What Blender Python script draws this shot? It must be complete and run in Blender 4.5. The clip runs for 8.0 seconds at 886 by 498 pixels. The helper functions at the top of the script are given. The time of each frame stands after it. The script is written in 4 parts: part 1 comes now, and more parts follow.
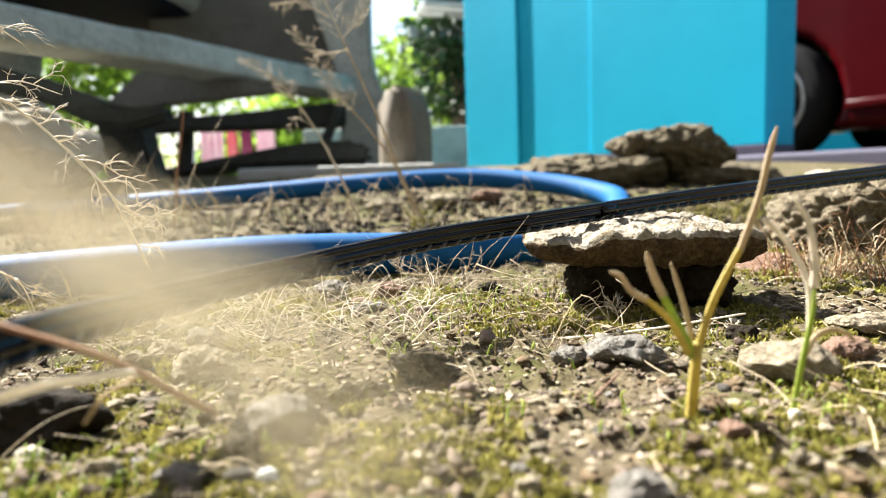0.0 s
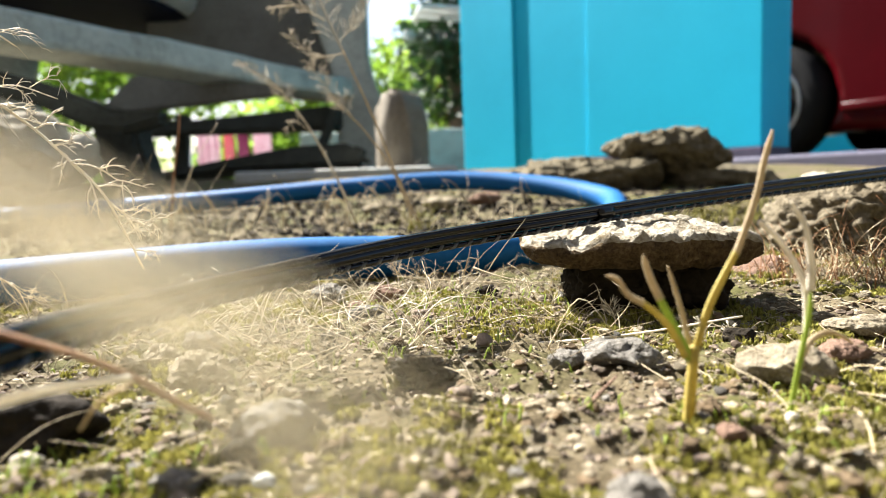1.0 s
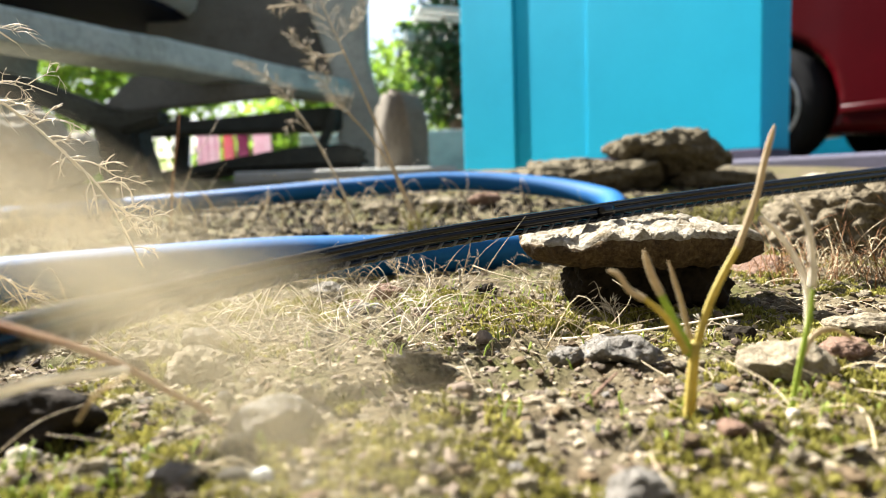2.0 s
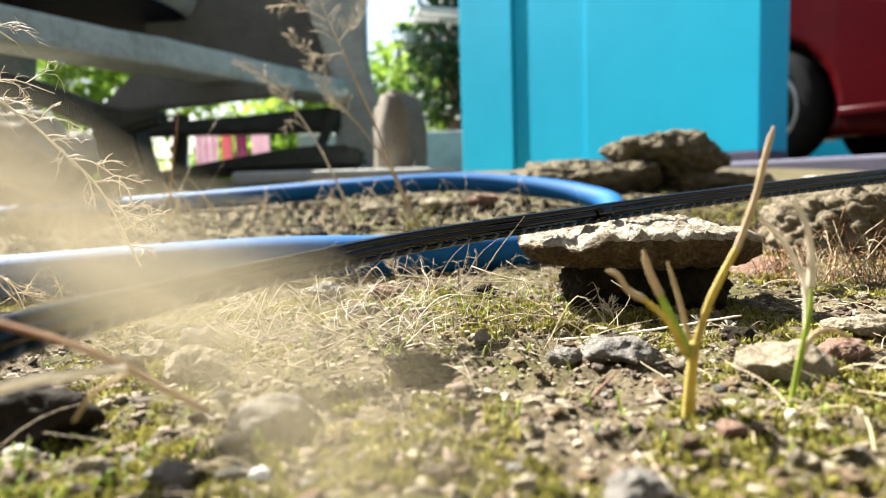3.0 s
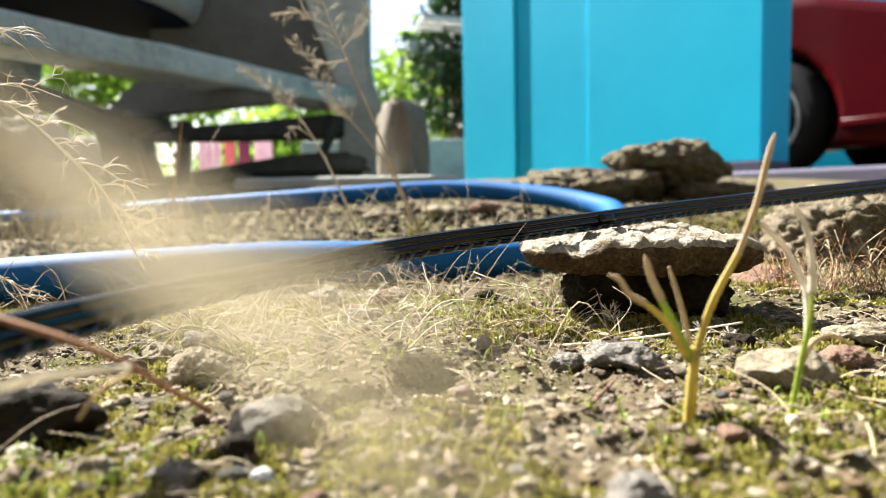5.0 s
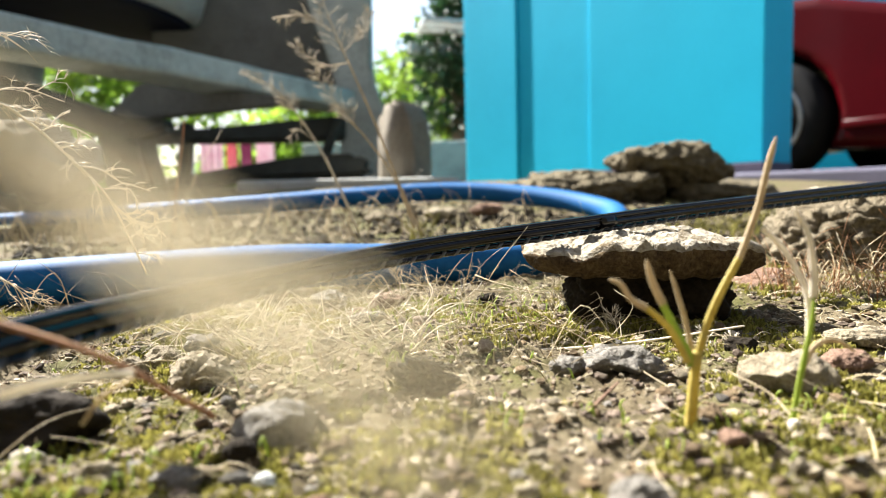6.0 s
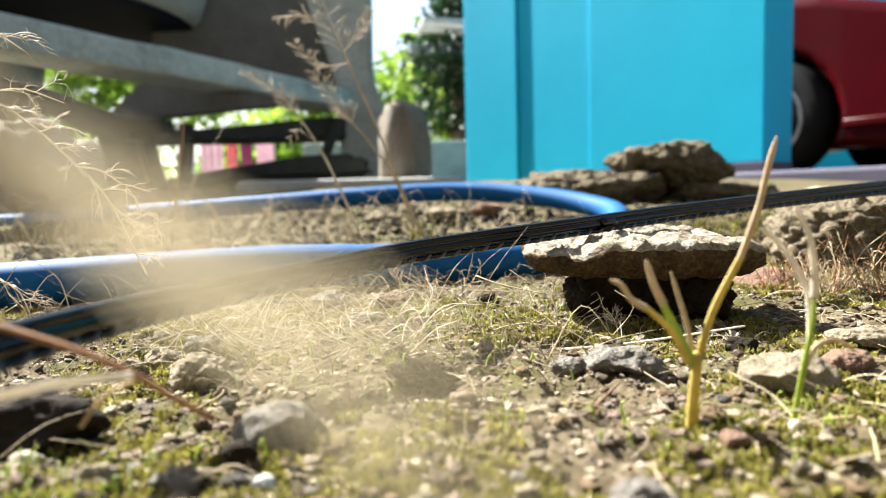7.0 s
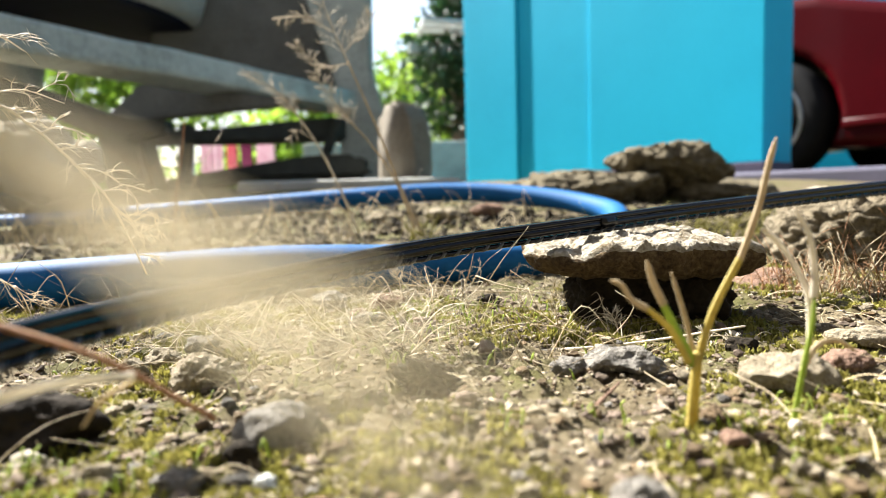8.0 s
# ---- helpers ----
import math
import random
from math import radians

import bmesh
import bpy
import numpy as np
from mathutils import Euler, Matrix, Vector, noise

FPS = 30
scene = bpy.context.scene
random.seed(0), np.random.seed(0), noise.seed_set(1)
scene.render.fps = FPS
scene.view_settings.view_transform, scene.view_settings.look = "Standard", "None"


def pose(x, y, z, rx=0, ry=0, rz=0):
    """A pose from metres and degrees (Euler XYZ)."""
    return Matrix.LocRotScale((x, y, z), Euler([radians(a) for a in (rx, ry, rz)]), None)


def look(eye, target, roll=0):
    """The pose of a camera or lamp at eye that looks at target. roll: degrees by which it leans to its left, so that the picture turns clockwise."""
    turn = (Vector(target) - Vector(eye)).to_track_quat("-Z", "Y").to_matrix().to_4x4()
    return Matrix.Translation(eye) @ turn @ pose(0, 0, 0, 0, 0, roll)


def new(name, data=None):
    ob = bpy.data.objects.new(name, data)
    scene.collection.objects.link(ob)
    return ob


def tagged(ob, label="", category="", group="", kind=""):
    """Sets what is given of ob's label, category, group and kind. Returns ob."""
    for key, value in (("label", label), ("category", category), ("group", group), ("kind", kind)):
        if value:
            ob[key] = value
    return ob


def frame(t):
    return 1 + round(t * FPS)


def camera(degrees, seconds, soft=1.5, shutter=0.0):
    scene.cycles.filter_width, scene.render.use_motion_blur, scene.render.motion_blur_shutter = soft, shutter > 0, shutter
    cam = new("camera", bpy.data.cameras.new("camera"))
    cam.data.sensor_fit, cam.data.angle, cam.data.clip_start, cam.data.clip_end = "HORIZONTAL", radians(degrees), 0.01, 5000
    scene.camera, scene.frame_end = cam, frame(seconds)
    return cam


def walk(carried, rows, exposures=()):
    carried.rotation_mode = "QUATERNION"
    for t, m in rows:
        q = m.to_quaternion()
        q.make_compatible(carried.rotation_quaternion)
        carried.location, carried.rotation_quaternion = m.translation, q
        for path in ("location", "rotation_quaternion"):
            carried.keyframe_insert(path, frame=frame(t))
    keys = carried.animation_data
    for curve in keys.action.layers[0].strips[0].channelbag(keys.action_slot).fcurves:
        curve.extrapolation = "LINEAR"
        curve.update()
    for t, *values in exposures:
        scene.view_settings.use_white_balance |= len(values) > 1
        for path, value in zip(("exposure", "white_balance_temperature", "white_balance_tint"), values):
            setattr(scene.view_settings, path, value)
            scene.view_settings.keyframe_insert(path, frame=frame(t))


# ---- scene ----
cam = camera(70, 8.0, soft=0.75)
cam.data.dof.use_dof = True
cam.data.dof.focus_distance = 0.268
cam.data.dof.aperture_fstop = 9.6
PATH = [
    (0.0, 0.00074, -0.00050, 0.06248, 83.992, 0.533, -2.050),
    (0.5, 0.00070, 0.00004, 0.06260, 84.172, 0.365, -2.117),
    (1.0, 0.00085, -0.00035, 0.06279, 84.226, 0.270, -2.175),
    (1.5, 0.00071, -0.00007, 0.06163, 84.311, 0.258, -2.080),
    (3.0, 0.00040, 0.00047, 0.06059, 84.454, 0.031, -1.762),
    (3.5, -0.00000, -0.00000, 0.06000, 84.600, -0.000, -1.600),
    (4.0, 0.00009, -0.00012, 0.05943, 84.837, 0.033, -1.465),
    (4.5, -0.00001, -0.00038, 0.05925, 85.042, 0.066, -1.371),
    (6.0, 0.00006, -0.00111, 0.06040, 85.324, 0.308, -1.421),
    (6.5, 0.00011, -0.00076, 0.06037, 85.347, 0.321, -1.481),
    (7.0, 0.00023, -0.00064, 0.06059, 85.316, 0.345, -1.539),
    (7.5, 0.00023, -0.00064, 0.06059, 85.316, 0.345, -1.539),
    (8.0, 0.00007, -0.00101, 0.06061, 85.351, 0.346, -1.573),
]
walk(cam, [(t, pose(x, y, z, tilt, 0, turn) @ pose(0, 0, 0, 0, 0, roll)) for t, x, y, z, tilt, turn, roll in PATH])


# ---- world and sun ----
SUN_DIR = Vector((-0.52, 0.44, 0.73)).normalized()
world = bpy.data.worlds.new("sky")
scene.world = world
world.use_nodes = True
wn = world.node_tree
sky = wn.nodes.new("ShaderNodeTexSky")
sky.sky_type = "NISHITA"
sky.sun_disc = False
sky.dust_density = 2.5
sky.ozone_density = 0.6
sky.sun_elevation = math.asin(SUN_DIR.z)
sky.sun_rotation = math.atan2(SUN_DIR.x, SUN_DIR.y)
wn.nodes["Background"].inputs["Strength"].default_value = 0.05
wn.links.new(sky.outputs[0], wn.nodes["Background"].inputs["Color"])
sun = new("sun", bpy.data.lights.new("sun", "SUN"))
sun.data.energy = 5.0
sun.data.angle = radians(0.5)
sun.data.color = (1.0, 0.975, 0.925)
sun.matrix_world = look((0, 0, 5), Vector((0, 0, 5)) - SUN_DIR)
scene.view_settings.exposure = 2.53


# ---- materials ----
def mat(name, base, dark=None, rough=0.8, scale=30.0, bump=0.3, fine=4.0, metal=0.0, coat=0.0, spread=0.0, bump_dist=0.002,
        light=None, third=None, third_scale=8.0, third_cut=0.55, sheer=0.0, spec=0.5):
    """A surface with two scales of colour noise and a bump; third: patches of another colour; spread: brightness from object to object."""
    m = bpy.data.materials.new(name)
    m.use_nodes = True
    nt = m.node_tree
    n, l = nt.nodes, nt.links
    b = n["Principled BSDF"]
    geo = n.new("ShaderNodeTexCoord")
    dark = dark or tuple(0.6 * c for c in base)
    light = light or tuple(min(1, 1.25 * c) for c in base)

    def tex(s, detail=6.0):
        t = n.new("ShaderNodeTexNoise")
        t.inputs["Scale"].default_value = s
        t.inputs["Detail"].default_value = detail
        t.inputs["Roughness"].default_value = 0.65
        l.new(geo.outputs["Object"], t.inputs["Vector"])
        return t
    a, f = tex(scale), tex(scale * fine)
    add = n.new("ShaderNodeMath")
    add.operation = "MULTIPLY_ADD"
    l.new(f.outputs["Fac"], add.inputs[0])
    add.inputs[1].default_value = 0.5
    half = n.new("ShaderNodeMath")
    half.operation = "MULTIPLY"
    half.inputs[1].default_value = 0.5
    l.new(a.outputs["Fac"], half.inputs[0])
    l.new(half.outputs[0], add.inputs[2])
    ramp = n.new("ShaderNodeValToRGB")
    ramp.color_ramp.elements[0].position, ramp.color_ramp.elements[1].position = 0.33, 0.68
    ramp.color_ramp.elements[0].color, ramp.color_ramp.elements[1].color = (*dark, 1), (*light, 1)
    mid = ramp.color_ramp.elements.new(0.5)
    mid.color = (*base, 1)
    l.new(add.outputs[0], ramp.inputs[0])
    out = ramp.outputs[0]
    if third:
        p = tex(third_scale, 4.0)
        cut = n.new("ShaderNodeMapRange")
        cut.inputs[1].default_value, cut.inputs[2].default_value = third_cut - 0.06, third_cut + 0.06
        l.new(p.outputs["Fac"], cut.inputs[0])
        mix = n.new("ShaderNodeMix")
        mix.data_type = "RGBA"
        l.new(cut.outputs[0], mix.inputs[0])
        l.new(out, mix.inputs[6])
        mix.inputs[7].default_value = (*third, 1)
        out = mix.outputs[2]
    if spread:
        info = n.new("ShaderNodeNewGeometry")
        hsv = n.new("ShaderNodeHueSaturation")
        rng = n.new("ShaderNodeMapRange")
        rng.inputs[3].default_value, rng.inputs[4].default_value = 1 - spread, 1 + spread
        l.new(info.outputs["Random Per Island"], rng.inputs[0])
        l.new(rng.outputs[0], hsv.inputs["Value"])
        l.new(out, hsv.inputs["Color"])
        out = hsv.outputs[0]
    l.new(out, b.inputs["Base Color"])
    b.inputs["Roughness"].default_value = rough
    b.inputs["Metallic"].default_value = metal
    b.inputs["Specular IOR Level"].default_value = spec
    b.inputs["Coat Weight"].default_value = coat
    if bump:
        bp = n.new("ShaderNodeBump")
        bp.inputs["Strength"].default_value = bump
        bp.inputs["Distance"].default_value = bump_dist
        l.new(add.outputs[0], bp.inputs["Height"])
        l.new(bp.outputs[0], b.inputs["Normal"])
    if sheer:
        t = n.new("ShaderNodeBsdfTranslucent")
        l.new(out, t.inputs["Color"])
        mx = n.new("ShaderNodeMixShader")
        mx.inputs[0].default_value = sheer
        l.new(b.outputs[0], mx.inputs[1])
        l.new(t.outputs[0], mx.inputs[2])
        l.new(mx.outputs[0], n["Material Output"].inputs[0])
    return m


M_SOIL = mat("soil", (0.0846, 0.066, 0.0379), (0.031, 0.0227, 0.0124), 0.95, 60, 0.8, 6, light=(0.1485, 0.1237, 0.0784), third=(0.066, 0.0619, 0.0206), third_scale=14, third_cut=0.54, bump_dist=0.004, spec=0.12)
M_GRAVEL = mat("gravel", (0.2361, 0.1979, 0.1354), (0.1319, 0.1007, 0.066), 0.9, 220, 1.0, 4, light=(0.3333, 0.2916, 0.2153), spread=0.45, spec=0.12)
M_GREY_STONE = mat("grey_stone", (0.155, 0.1414, 0.1209), (0.0806, 0.0713, 0.0589), 0.85, 260, 1.0, 4, light=(0.2294, 0.2139, 0.186), spec=0.12)
M_PINK_STONE = mat("pink_stone", (0.1755, 0.1105, 0.078), (0.091, 0.052, 0.0358), 0.85, 260, 1.0, 4, spec=0.12)
M_SLAB = mat("slab_stone", (0.2604, 0.2294, 0.1736), (0.0992, 0.0713, 0.0403), 0.9, 110, 1.0, 4, light=(0.3844, 0.3596, 0.3038), bump_dist=0.004, third=(0.1054, 0.0806, 0.0465), third_scale=45, third_cut=0.62, spec=0.12)
M_EDGE = mat("weathered_shaded_stone_edge", (0.075, 0.05, 0.026), (0.028, 0.02, 0.012), 0.95, 130, 1.0, 4, light=(0.15, 0.11, 0.06), bump_dist=0.004, spec=0.12)
M_CRUMB = mat("crumbly_concrete", (0.1063, 0.0878, 0.0554), (0.0324, 0.0254, 0.0148), 0.95, 70, 1.0, 4, light=(0.1756, 0.1524, 0.1063), bump_dist=0.006, spec=0.12)
M_CRUMB_PALE = mat("pale_crumbly_concrete", (0.1287, 0.1051, 0.0686), (0.0386, 0.03, 0.018), 0.95, 90, 1.0, 4, light=(0.2059, 0.1759, 0.1244), bump_dist=0.004, spec=0.12)
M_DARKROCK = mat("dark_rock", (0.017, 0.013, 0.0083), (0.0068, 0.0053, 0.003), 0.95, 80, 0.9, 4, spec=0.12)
M_WIRE_GLINT = mat("wire_and_glint_grey", (0.07, 0.072, 0.078), (0.04, 0.04, 0.045), 0.3, 80, 0.05, 5, metal=0.4)
M_MOSS = mat("moss", (0.185, 0.17, 0.038), (0.10, 0.095, 0.018), 0.8, 40, 0, 5, light=(0.32, 0.275, 0.08), spread=0.5, sheer=0.35, spec=0.12)
M_STRAW = mat("straw", (0.378, 0.308, 0.189), (0.252, 0.182, 0.091), 0.7, 40, 0, 5, light=(0.476, 0.406, 0.28), spread=0.35, sheer=0.25)
M_PIPE = mat("blue_pipe", (0.0045, 0.070, 0.20), (0.0035, 0.055, 0.16), 0.65, 25, 0.06, 12, light=(0.007, 0.088, 0.235), spec=0.14)
M_CABLE = mat("black_cable", (0.002, 0.002, 0.003), (0.0015, 0.0015, 0.002), 0.1, 60, 0.02, 5, spec=0.3)
M_WALL = mat("turquoise_paint", (0.0095, 0.375, 0.565), (0.0075, 0.335, 0.51), 0.6, 4, 0.2, 30, light=(0.012, 0.40, 0.595), spec=0.12)
M_PLINTH = mat("plinth_paint", (0.078, 0.0715, 0.1105), None, 0.6, 10, 0.15, 20, spec=0.12)
M_CONC = mat("grey_concrete", (0.34, 0.365, 0.335), (0.2, 0.215, 0.195), 0.9, 9, 0.5, 9, light=(0.44, 0.46, 0.43), spec=0.12)
M_PALE = mat("pale_concrete", (0.35, 0.35, 0.322), (0.266, 0.266, 0.245), 0.85, 9, 0.3, 9)
M_BROWN = mat("brown_concrete", (0.1615, 0.1403, 0.1105), (0.102, 0.085, 0.0638), 0.9, 14, 0.5, 8, spec=0.12)
M_RED = mat("red_car_paint", (0.033, 0.0007, 0.0019), (0.0275, 0.0006, 0.0017), 0.3, 4, 0, 30, coat=0.04, spec=0.06)
M_TYRE = mat("tyre_rubber", (0.0054, 0.0054, 0.006), None, 0.8, 20, 0.3, 8, spec=0.12)
M_RIM = mat("rim_alloy", (0.245, 0.252, 0.266), None, 0.35, 20, 0, 8, metal=0.8)
M_LEAF = mat("leaf_green", (0.049, 0.119, 0.0175), (0.0245, 0.07, 0.0084), 0.6, 3, 0, 8, light=(0.098, 0.182, 0.028), spread=0.5, sheer=0.45)
M_DARKLEAF = mat("dark_leaf", (0.021, 0.0525, 0.014), (0.0105, 0.0315, 0.0084), 0.6, 3, 0, 8, spread=0.4, sheer=0.25)
M_BARK = mat("bark", (0.16, 0.12, 0.08), None, 0.95, 20, 0.6, 5)
M_SEDGE = mat("sedge", (0.44, 0.35, 0.085), (0.34, 0.25, 0.05), 0.6, 60, 0.1, 4, light=(0.52, 0.42, 0.12), sheer=0.4)
M_SEDGE_G = mat("sedge_green", (0.29, 0.36, 0.055), (0.23, 0.30, 0.035), 0.6, 60, 0.1, 4, sheer=0.4)
M_SEDGE_D = mat("sedge_dry", (0.448, 0.35, 0.21), (0.35, 0.259, 0.133), 0.7, 60, 0.1, 4, sheer=0.3)
M_RUST = mat("rusty_straw", (0.27, 0.135, 0.0562), (0.18, 0.0788, 0.0281), 0.7, 60, 0.1, 4, sheer=0.3)

M_BLEACH = mat("bleached_straw", (0.6781, 0.6125, 0.4921), (0.5469, 0.4702, 0.35), 0.7, 60, 0.1, 4, sheer=0.25)
M_BLADE = mat("near_blade", (0.7748, 0.7195, 0.5811), (0.701, 0.6272, 0.4889), 0.7, 200, 0.0, 4, sheer=0.6)
M_SEEDS = mat("seed_straw", (0.4972, 0.442, 0.3453), (0.3799, 0.3246, 0.2347), 0.8, 60, 0.0, 4, sheer=0.4)
M_EARTH = mat("dark_earth", (0.0935, 0.066, 0.0385), (0.044, 0.0303, 0.0165), 0.95, 80, 0.5, 5, spread=0.4, spec=0.12)
M_BROWNGRIT = mat("brown_grit", (0.114, 0.087, 0.066), (0.057, 0.0408, 0.03), 0.9, 90, 0.4, 5, light=(0.18, 0.144, 0.102), spread=0.5, spec=0.12)
M_WHITE = mat("white_paint", (0.624, 0.624, 0.608), (0.56, 0.56, 0.544), 0.5, 8, 0.05, 9)
M_PINK = mat("pink_cloth", (0.3885, 0.2415, 0.2835), (0.315, 0.105, 0.168), 0.9, 14, 0.1, 9, light=(0.4305, 0.357, 0.3885), sheer=0.4)
M_REDCLOTH = mat("red_cloth", (0.28, 0.028, 0.042), None, 0.9, 12, 0.1, 9, sheer=0.3)
M_GREYCLOTH = mat("grey_cloth", (0.10, 0.115, 0.15), None, 0.9, 12, 0.1, 9, sheer=0.2)
M_PLUM = mat("plum_cloth", (0.13, 0.012, 0.05), None, 0.9, 12, 0.1, 9, sheer=0.3)
M_HEDGE = mat("hedge_leaf", (0.176, 0.2904, 0.0308), (0.088, 0.176, 0.0176), 0.6, 3, 0, 8, light=(0.3168, 0.3872, 0.0704), spread=0.5, sheer=0.5)
# two darker copies of the bench concrete, with its shade in the colour
M_DARKC = mat("deep_shade_concrete", (0.0484, 0.0521, 0.0465), (0.026, 0.0279, 0.0242), 0.9, 12, 0.5, 8, spec=0.12)
M_SHADE_CONC = mat("shaded_concrete", (0.125, 0.125, 0.115), (0.08, 0.08, 0.072), 0.9, 10, 0.5, 9, light=(0.16, 0.16, 0.15), spec=0.12)
M_PALEROCK = mat("pale_rock", (0.312, 0.276, 0.216), (0.228, 0.192, 0.144), 0.9, 20, 0.5, 6, light=(0.372, 0.342, 0.288), spec=0.12)
M_UNDER_SHADE = mat("shaded_underside", (0.010, 0.011, 0.022), (0.006, 0.007, 0.014), 0.8, 12, 0.3, 8, spec=0.1)
M_FLOOR = mat("floor_paint", (0.0845, 0.0793, 0.117), (0.065, 0.0618, 0.0878), 0.6, 5, 0.1, 20)
M_GLASS = mat("tinted_glass", (0.02, 0.025, 0.03), None, 0.08, 5, 0, 5, coat=0.5)
M_BLOCKER = mat("blocker_plaster", (0.08, 0.075, 0.065), (0.055, 0.05, 0.044), 0.9, 6, 0.3, 9, spec=0.12)
M_WING = mat("insect_wing", (0.55, 0.45, 0.33), (0.45, 0.35, 0.25), 0.4, 200, 0, 5, sheer=0.6)


# ---- mesh helpers ----
def obj(name, bm, material, parent=None, smooth=True):
    me = bpy.data.meshes.new(name)
    bm.to_mesh(me)
    bm.free()
    if smooth:
        me.polygons.foreach_set("use_smooth", [True] * len(me.polygons))
    me.materials.append(material)
    ob = new(name, me)
    if parent is not None:
        ob.parent = parent
    return ob


def part(name, bm, material, parent, label="", smooth=True):
    return tagged(obj(name, bm, material, parent, smooth), label)


def soup(name, verts, faces, material, smooth=True):
    me = bpy.data.meshes.new(name)
    me.from_pydata([tuple(v) for v in verts], [], [tuple(f) for f in faces])
    if smooth:
        me.polygons.foreach_set("use_smooth", [True] * len(me.polygons))
    me.materials.append(material)
    return new(name, me)


def thing(name, place, label, category, group="", rz=0.0):
    e = new(name)
    e.empty_display_size = 0.02
    e.matrix_basis = pose(*place, 0, 0, rz)
    return tagged(e, label, category, group)


def curve_points(pts, steps=8):
    """Catmull-Rom points through pts."""
    p = [Vector(q) for q in pts]
    if len(p) < 3:
        return [p[0].lerp(p[1], i / steps) for i in range(steps + 1)]
    p = [2 * p[0] - p[1]] + p + [2 * p[-1] - p[-2]]
    out = []
    for i in range(1, len(p) - 2):
        a, b, c, d = p[i - 1:i + 3]
        for k in range(steps):
            t = k / steps
            out.append(0.5 * (2 * b + (c - a) * t + (2 * a - 5 * b + 4 * c - d) * t * t + (3 * b - a - 3 * c + d) * t ** 3))
    out.append(p[-2])
    return out


def tube(bm, pts, radius, sides=8, flat=1.0, up=(0, 0, 1)):
    """A tube along pts; radius: number, or function of 0..1; flat: thickness across the other axis."""
    rings = []
    n = len(pts)
    for i, p in enumerate(pts):
        d = (pts[min(i + 1, n - 1)] - pts[max(i - 1, 0)]).normalized()
        s = d.cross(Vector(up))
        if s.length < 1e-4:
            s = d.cross(Vector((1, 0, 0)))
        s.normalize()
        u = s.cross(d)
        r = radius(i / (n - 1)) if callable(radius) else radius
        rings.append([bm.verts.new(p + s * r * math.cos(2 * math.pi * k / sides) + u * r * flat * math.sin(2 * math.pi * k / sides)) for k in range(sides)])
    for a, b in zip(rings, rings[1:]):
        for k in range(sides):
            bm.faces.new((a[k], a[(k + 1) % sides], b[(k + 1) % sides], b[k]))
    bm.faces.new(rings[0][::-1])
    bm.faces.new(rings[-1])
    return bm


def box(sx, sy, sz, bevel=0.0, at=(0, 0, 0), seg=2):
    bm = bmesh.new()
    bmesh.ops.create_cube(bm, size=1, matrix=Matrix.Translation(at) @ Matrix.Diagonal((sx, sy, sz, 1)))
    if bevel:
        bmesh.ops.bevel(bm, geom=bm.edges[:], offset=bevel, segments=seg, profile=0.6, affect="EDGES")
    return bm


def lathe(profile, sides=48):
    """Turned round z; profile: (radius, z)."""
    bm = bmesh.new()
    rings = [[bm.verts.new((r * math.cos(2 * math.pi * k / sides), r * math.sin(2 * math.pi * k / sides), z)) for k in range(sides)] for r, z in profile]
    for a, b in zip(rings, rings[1:]):
        for k in range(sides):
            bm.faces.new((a[k], a[(k + 1) % sides], b[(k + 1) % sides], b[k]))
    if profile[0][0] > 1e-4:
        bm.faces.new(rings[0][::-1])
    if profile[-1][0] > 1e-4:
        bm.faces.new(rings[-1])
    bmesh.ops.remove_doubles(bm, verts=bm.verts, dist=1e-5)
    bmesh.ops.recalc_face_normals(bm, faces=bm.faces)
    return bm


def rock(sx, sy, sz, seed, rough=0.25, level=5, boxy=0.0, fine=0.06, facets=9, grain=0.0):
    """A stone of that size, its base at z = 0; boxy: towards a block; grain: knobs of aggregate."""
    bm = bmesh.new()
    bmesh.ops.create_icosphere(bm, subdivisions=level, radius=1)
    off = Vector((seed * 7.31, seed * 3.17, seed * 1.93))
    unit = (sx * sy * sz) ** (1 / 3) / 2
    rng = random.Random(seed * 13 + 5)
    cuts = [(Vector((rng.gauss(0, 1), rng.gauss(0, 1), rng.gauss(0, 1))).normalized(), rng.uniform(0.62, 0.88)) for _ in range(facets)]
    for v in bm.verts:
        p = v.co.copy()
        if boxy:
            m = max(abs(c) for c in p)
            p = p.lerp(p / m * 0.8, boxy)
        for n, c in cuts:
            d = p.dot(n)
            if d > c:
                p -= n * (d - c) * 0.92
        base = Vector((p.x * sx / 2, p.y * sy / 2, p.z * sz / 2))
        q = base / unit
        k = rough * noise.noise(q * 1.3 + off) + rough * 0.5 * noise.noise(q * 3.1 + off) + fine * noise.noise(q * 8 + off) + fine * 0.6 * noise.noise(q * 17 + off)
        if grain:
            k += grain * (0.4 - 1.6 * noise.voronoi(q * 5 + off)[0][0] ** 2) + 0.5 * grain * (0.4 - 1.6 * noise.voronoi(q * 12 + off)[0][0] ** 2)
        v.co = base + p.normalized() * unit * k
    low = min(v.co.z for v in bm.verts)
    for v in bm.verts:
        v.co.z -= low
    return bm


def ground_z(x, y):
    """The yard's height: level close by, then a gentle rise towards the house."""
    t = min(max((y - 0.42) / 1.5, 0), 1)
    z = 0.105 * t * t * (3 - 2 * t)
    return z + 0.0025 * noise.noise(Vector((x * 6, y * 6, 0))) * min(1, 0.3 + y * 2 if y > 0 else 0.3)


